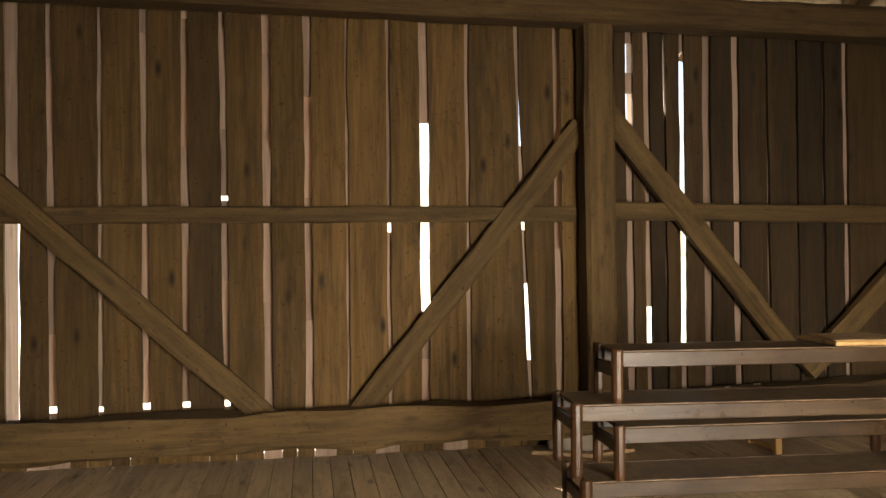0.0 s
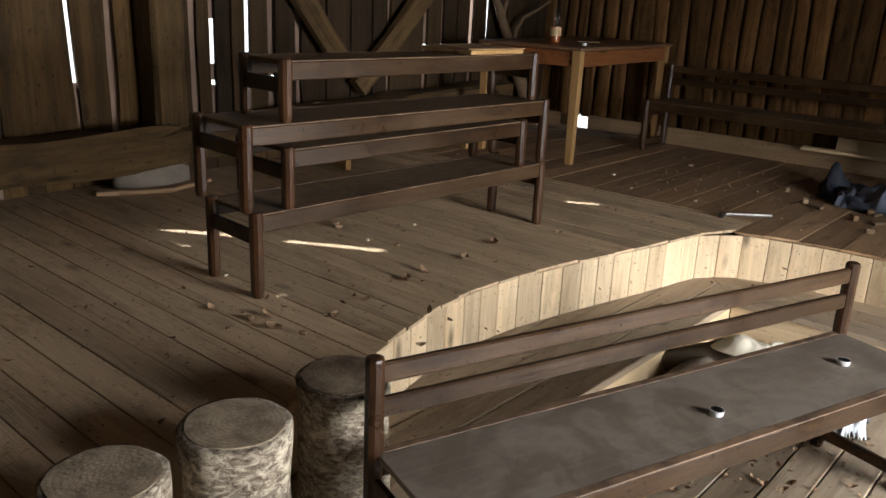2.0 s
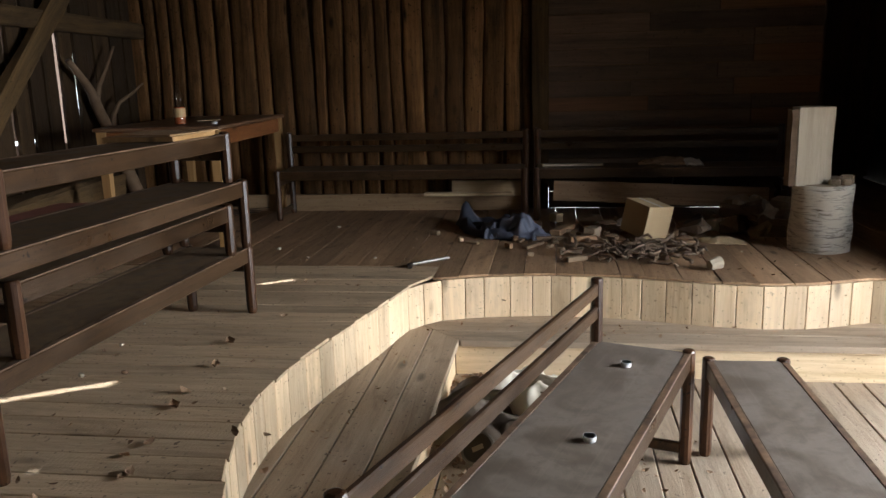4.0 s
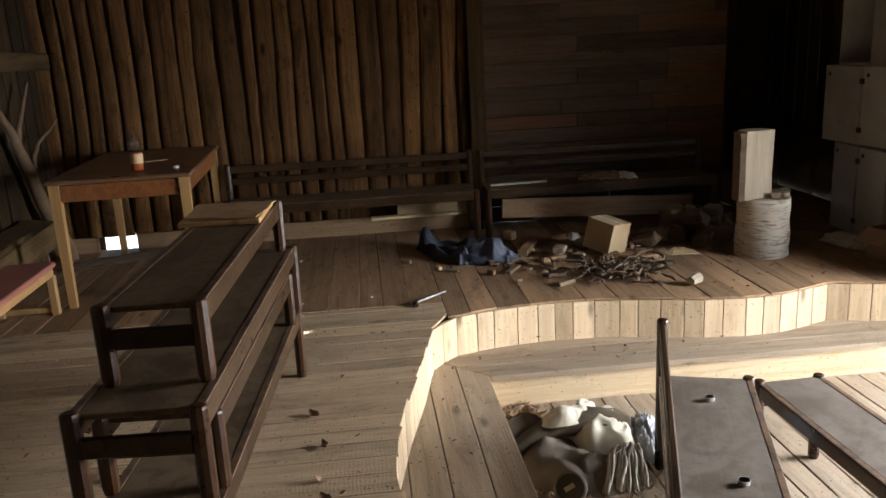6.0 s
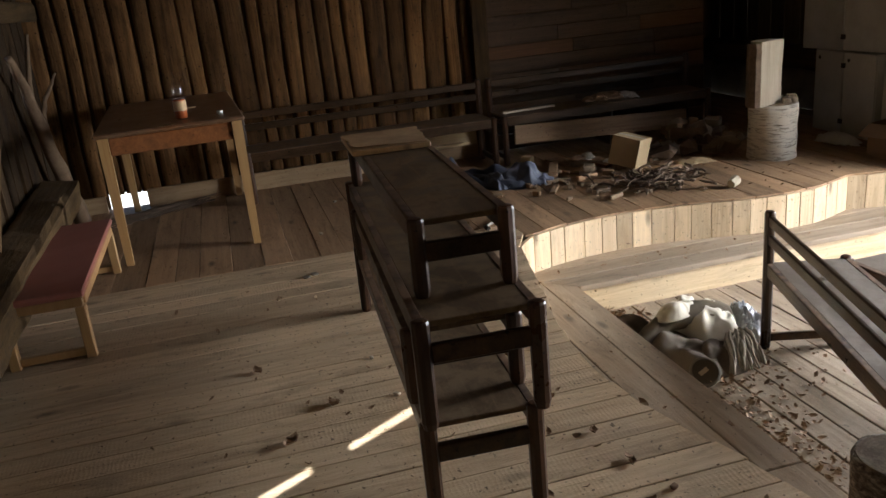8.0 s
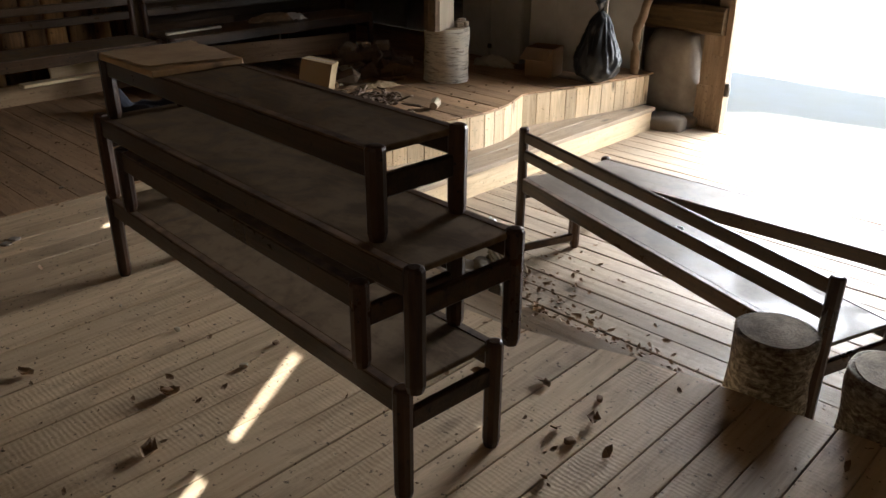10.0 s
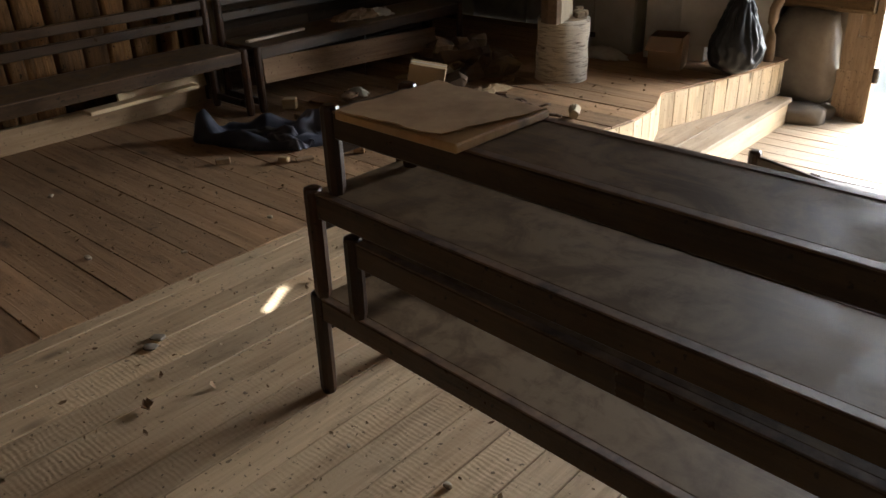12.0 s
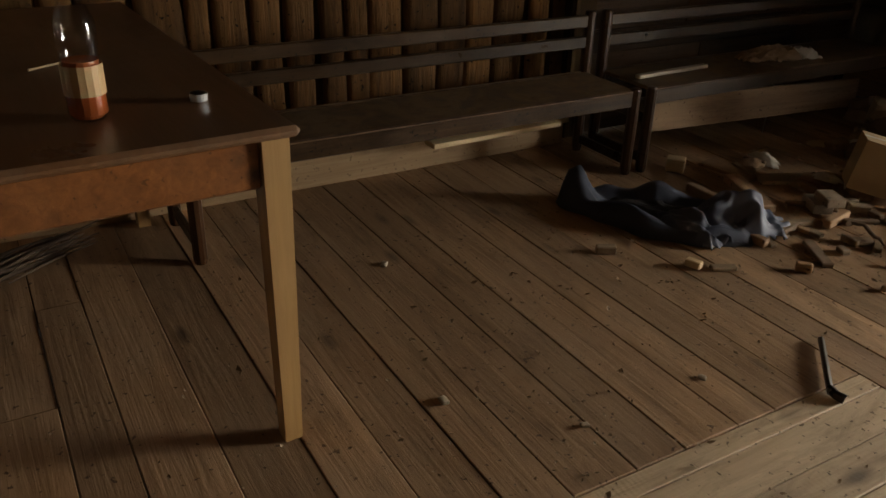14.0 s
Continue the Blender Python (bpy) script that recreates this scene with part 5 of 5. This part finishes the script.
for x, y in ((1.9, 3.7), (1.62, 2.98), (1.35, 2.93), (1.15, 2.9), (2.0, 3.0), (2.27, 3.05), (1.7, 3.87), (2.3, 3.95), (3.05, 3.8), (0.95, 2.95)):
    s = rng.uniform(0.013, 0.024)
    bm = bmesh.new()
    bmesh.ops.create_grid(bm, x_segments=6, y_segments=5, size=1)
    for v in bm.verts:
        a, b = v.co.x, v.co.y
        v.co = Vector((a * s * 1.4, b * s * (1 - 0.75 * abs(a)), s * (0.5 * b * b + 0.35 * a * a) + s * 0.2 * noise.noise((a * 3, b * 3, x * 7)) + s * 0.1))
    bmesh.ops.solidify(bm, geom=bm.faces[:], thickness=0.001)
    ob = part("dry_leaf", bm, LEAF)
    ob.matrix_world = pose(x, y, STAGE + 0.004, rng.uniform(-10, 10), rng.uniform(-10, 10), rng.uniform(0, 360))
    tagged(ob, "single curled dry leaf on the floorboards", "leaf", "curled leaves")


# ---- cabinets, bag and branches ----
def cabinet(m, w, d, h, label, open_door=0, hole=True, doors=1):
    """A white laminate carcass open at the front (+y), with a hinged door."""
    th = thing("cabinet", label, "cabinet", m, "discarded white cabinets")
    t = 0.016
    for b in ((-w / 2, -w / 2 + t, -d / 2, d / 2, 0, h), (w / 2 - t, w / 2, -d / 2, d / 2, 0, h)):
        part("side_panel", boxm(*b, 0.001), WHITE_LAM, th)
    for b in ((-w / 2 + t, w / 2 - t, -d / 2, d / 2, 0, t), (-w / 2 + t, w / 2 - t, -d / 2, d / 2, h - t, h)):
        part("shelf_panel", boxm(*b, 0.001), WHITE_LAM, th)
    part("back_panel", boxm(-w / 2 + t, w / 2 - t, -d / 2, -d / 2 + 0.004, t, h - t, 0), CHIPB, th)
    wd = w / doors
    for k in range(doors):
        door = part("door", boxm(0, wd - 0.009, 0, t, 0, h - 0.004, 0.0015), WHITE_LAM, th, "white laminate door panel")
        door.location = (-w / 2 + 0.002 + wd * k, d / 2 + 0.002 + 0.004 * k, 0.002)
        door.rotation_euler = (0, 0, radians(open_door - 2.5 * k))
        if hole:
            kn = part("hinge_cup", tube(bmesh.new(), [((0, 0, 0), 0.014), ((0, 0.003, 0), 0.014)], 12), DARK_METAL, door)
            kn.location = (wd - 0.06, t, h - 0.06)
        if doors > 1 and k == 0:
            for z in (0.1, h - 0.1):
                part("hinge", boxm(wd - 0.03, wd + 0.012, t, t + 0.012, z - 0.018, z + 0.018, 0.003), DARK_METAL, door)
    return th


cabinet(pose(4.4, -0.83, STAGE + 0.003, 0, 0, -3), 0.68, 0.4, 0.62, "white kitchen cabinet, yellowed and closed, on the stage", doors=2)
cabinet(pose(4.46, -0.83, STAGE + 0.63, 0, 0, 4), 0.84, 0.38, 0.53, "white kitchen cabinet stacked on the other one", doors=2)
cabinet(pose(4.56, -0.84, STAGE + 1.165, 0, 0, -4), 0.42, 0.4, 0.6, "white wall cabinet with its door swung wide open on the pile", 168)
cabinet(pose(3.8, -0.86, STAGE + 0.003, 0, 0, 5), 0.42, 0.36, 0.6, "white cabinet with its door hanging open toward the bag", 10)
cabinet(pose(3.8, -0.88, STAGE + 0.61, 0, 0, -3), 0.42, 0.34, 0.56, "narrow white cabinet stacked beside the bag")
lp = thing("door_panel", "loose white door panel leaning on the cabinets", "panel", pose(3.52, -0.635, STAGE + 0.12, -3, 0, 4))
part("board", boxm(-0.21, 0.21, -0.008, 0.008, 0, 0.53, 0.0015), WHITE_LAM, lp)
part("hinge_cup", tube(bmesh.new(), [((0.17, 0.009, 0.48), 0.014), ((0.17, 0.012, 0.48), 0.014)], 12), DARK_METAL, lp)
part("leg", boxm(-0.19, -0.15, -0.04, 0.0, -0.12, 0.02, 0.002), CHIPB, lp)
tp = thing("door_panel", "tall white laminate panel leaning against the plank wall", "panel", pose(3.46, -1.1, STAGE, 2.5, 0, 10))
part("board", boxm(-0.17, 0.17, -0.008, 0.008, 0, 1.5, 0.0015), WHITE_LAM, tp)
bag = thing("rubbish_bag", "full black plastic rubbish bag tied at the top", "bag", pose(3.29, -0.52, STAGE, 0, 0, 20))
bm = bmesh.new()
bmesh.ops.create_icosphere(bm, subdivisions=5, radius=1)
for v in bm.verts:
    p = v.co.copy()
    t = (p.z + 1) / 2
    w = 0.155 * (1 - max(0, t - 0.35) * 1.15) * (0.75 + 0.25 * min(1, t * 6))
    f = 1 + 0.22 * (1 - 2 * abs(noise.noise(Vector((p.x * 3.5, p.y * 3.5, p.z * 1.0))))) * (0.3 + t) + 0.07 * noise.noise(p * 7)
    h = math.hypot(p.x, p.y) or 1
    rad = min(1, h * 1.6)
    v.co = Vector((p.x / h * rad * w * f, p.y / h * rad * w * f * 0.85, t * 0.52))
part("film", bm, BLACK_BAG, bag, smooth=True)
part("knot", tube(bmesh.new(), [((0, 0, 0.48), 0.03), ((0.005, 0, 0.53), 0.018), ((0.01, 0.01, 0.58), 0.04), ((0.02, 0.02, 0.6), 0.02)], 10, wob=0.5, seed=3), BLACK_BAG, bag)


def limb(bm, pts, r0, r1, seed, seg=9):
    ring = []
    for i in range(len(pts) - 1):
        for k in range(4):
            t = k / 4
            p = Vector(pts[i]).lerp(Vector(pts[i + 1]), t)
            s = (i + t) / (len(pts) - 1)
            ring.append((p + Vector((noise.noise((s * 6, seed, 0)), noise.noise((s * 6, seed, 5)), 0)) * 0.015, r0 + (r1 - r0) * s))
    ring.append((Vector(pts[-1]), r1))
    return tube(bm, ring, seg, wob=0.15, seed=seed)


pole = thing("branch_pole", "crooked barked branch standing as a post at the stage end", "branch", pose(0, 0, 0))
part("trunk", limb(bmesh.new(), ((3.235, -0.96, STAGE), (3.24, -0.955, 0.8), (3.2, -0.975, 0.97), (3.145, -1.0, 1.1), (3.11, -1.02, 1.4), (3.12, -1.02, 2.2), (3.05, -1.0, 3.4)), 0.034, 0.028, 4), TWIG, pole, smooth=True)
br = thing("branch", "dry forked branch standing in the barn corner", "branch", pose(0, 0, 0))
part("trunk", limb(bmesh.new(), ((5.38, 5.02, STAGE), (5.26, 5.03, 0.66), (5.1, 5.04, 0.93), (4.98, 5.05, 1.17), (4.84, 5.06, 1.42), (4.71, 5.06, 1.56), (4.58, 5.06, 1.67)), 0.062, 0.02, 7, 12), TWIG, br, smooth=True)
part("fork", limb(bmesh.new(), ((4.87, 5.06, 1.37), (4.92, 5.05, 1.5), (5.04, 5.05, 1.62), (5.16, 5.04, 1.78)), 0.024, 0.01, 9), TWIG, br, smooth=True)
part("fork", limb(bmesh.new(), ((5.0, 5.05, 1.12), (5.07, 5.04, 1.28), (5.14, 5.02, 1.37), (5.3, 5.0, 1.43), (5.44, 4.98, 1.5)), 0.022, 0.007, 12), TWIG, br, smooth=True)

# loose boards round the wall benches
for lab, m, L, w, t, mat in (
        ("grey board leaning under the wall bench", pose(5.22, 0.98, STAGE + 0.165, 84, 2.5, -90), 0.76, 0.075, 0.012, FLOOR_X),
        ("pale board lying on the baseboard", pose(5.45, 2.4, STAGE + 0.143, 0, 0, -88), 0.34, 0.04, 0.011, PINE_X),
        ("pale board propped behind the wall bench", pose(5.5, 2.25, STAGE + 0.18, 78, 0, -90), 0.28, 0.06, 0.01, PINE_X),
        ("long pale lath lying on the wall bench", pose(5.24, 1.6, STAGE + 0.383, 0, 0, -87), 0.22, 0.016, 0.008, CLOTH_W)):
    th = thing("loose_board", lab, "plank", m)
    part("wood", boxm(-L, L, -w, w, -t, t, 0.003), mat, th)

for k, (x, y, r, pale) in enumerate(((2.215, 3.498, 0.014, 1), (1.872, 3.468, 0.016, 1), (1.914, 3.32, 0.015, 0), (2.506, 3.551, 0.008, 1), (1.912, 3.7, 0.02, 0), (0.943, 3.068, 0.02, 0), (0.995, 2.851, 0.016, 0), (1.135, 3.49, 0.012, 1))):
    stone(pose(x, y, STAGE + r * 0.36, 0, 0, 50 * k), r * 0.85, r * 0.6, r * 0.5, 400 + k, None, "small pale lump of plaster on the stage floor" if pale else "small brown curled lump on the stage floor", CLOTH_T if pale else LEAF, "pebble")["group"] = "lumps on the stage floor"
for k, (x, y, r) in enumerate(((4.067, 3.46, 0.016), (3.821, 3.198, 0.012), (4.801, 3.266, 0.015), (3.828, 2.786, 0.012))):
    stone(pose(x, y, STAGE + r * 0.4, 0, 0, 70 * k), r * 1.1, r * 0.8, r * 0.5, 430 + k, None, "small pale lump of plaster on the stage floor", CLOTH_T, "pebble")["group"] = "lumps on the stage floor"
for k, (x, y, a, L, w, h, mat) in enumerate(((4.533, 2.53, 60, 0.035, 0.016, 0.014, CHIP_M), (4.311, 2.329, 20, 0.028, 0.015, 0.014, PINE_X), (4.66, 1.66, -24, 0.17, 0.035, 0.018, FLOOR_X), (4.45, 1.5, -30, 0.06, 0.04, 0.02, TREAD_X),
                                           (4.41, 1.49, -26, 0.055, 0.038, 0.018, TREAD_X), (5.02, 1.72, 40, 0.04, 0.032, 0.03, PINE_X), (4.9, 1.5, 10, 0.13, 0.06, 0.008, FLOOR_X), (4.72, 1.38, 65, 0.11, 0.05, 0.008, TREAD_X), (4.6, 1.3, 15, 0.08, 0.03, 0.012, TABLE_W))):
    th = thing("wood_block", "sawn block of wood lying among the floor scraps", "wood", pose(x, y, STAGE + h + (0.04 if k == 4 else 0.002), 0, 0, a), "sawn blocks on the floor")
    part("wood", boxm(-L, L, -w, w, -h, h, 0.004), mat, th)
stone(pose(3.35, 3.59, STAGE + 0.005, 0, 0, 30), 0.024, 0.02, 0.005, 335, None, "small flat pale pebble on the stage floor")
stone(pose(3.32, 3.635, STAGE + 0.005, 0, 0, 30), 0.024, 0.02, 0.005, 332, None, "small flat pale pebble on the stage floor")
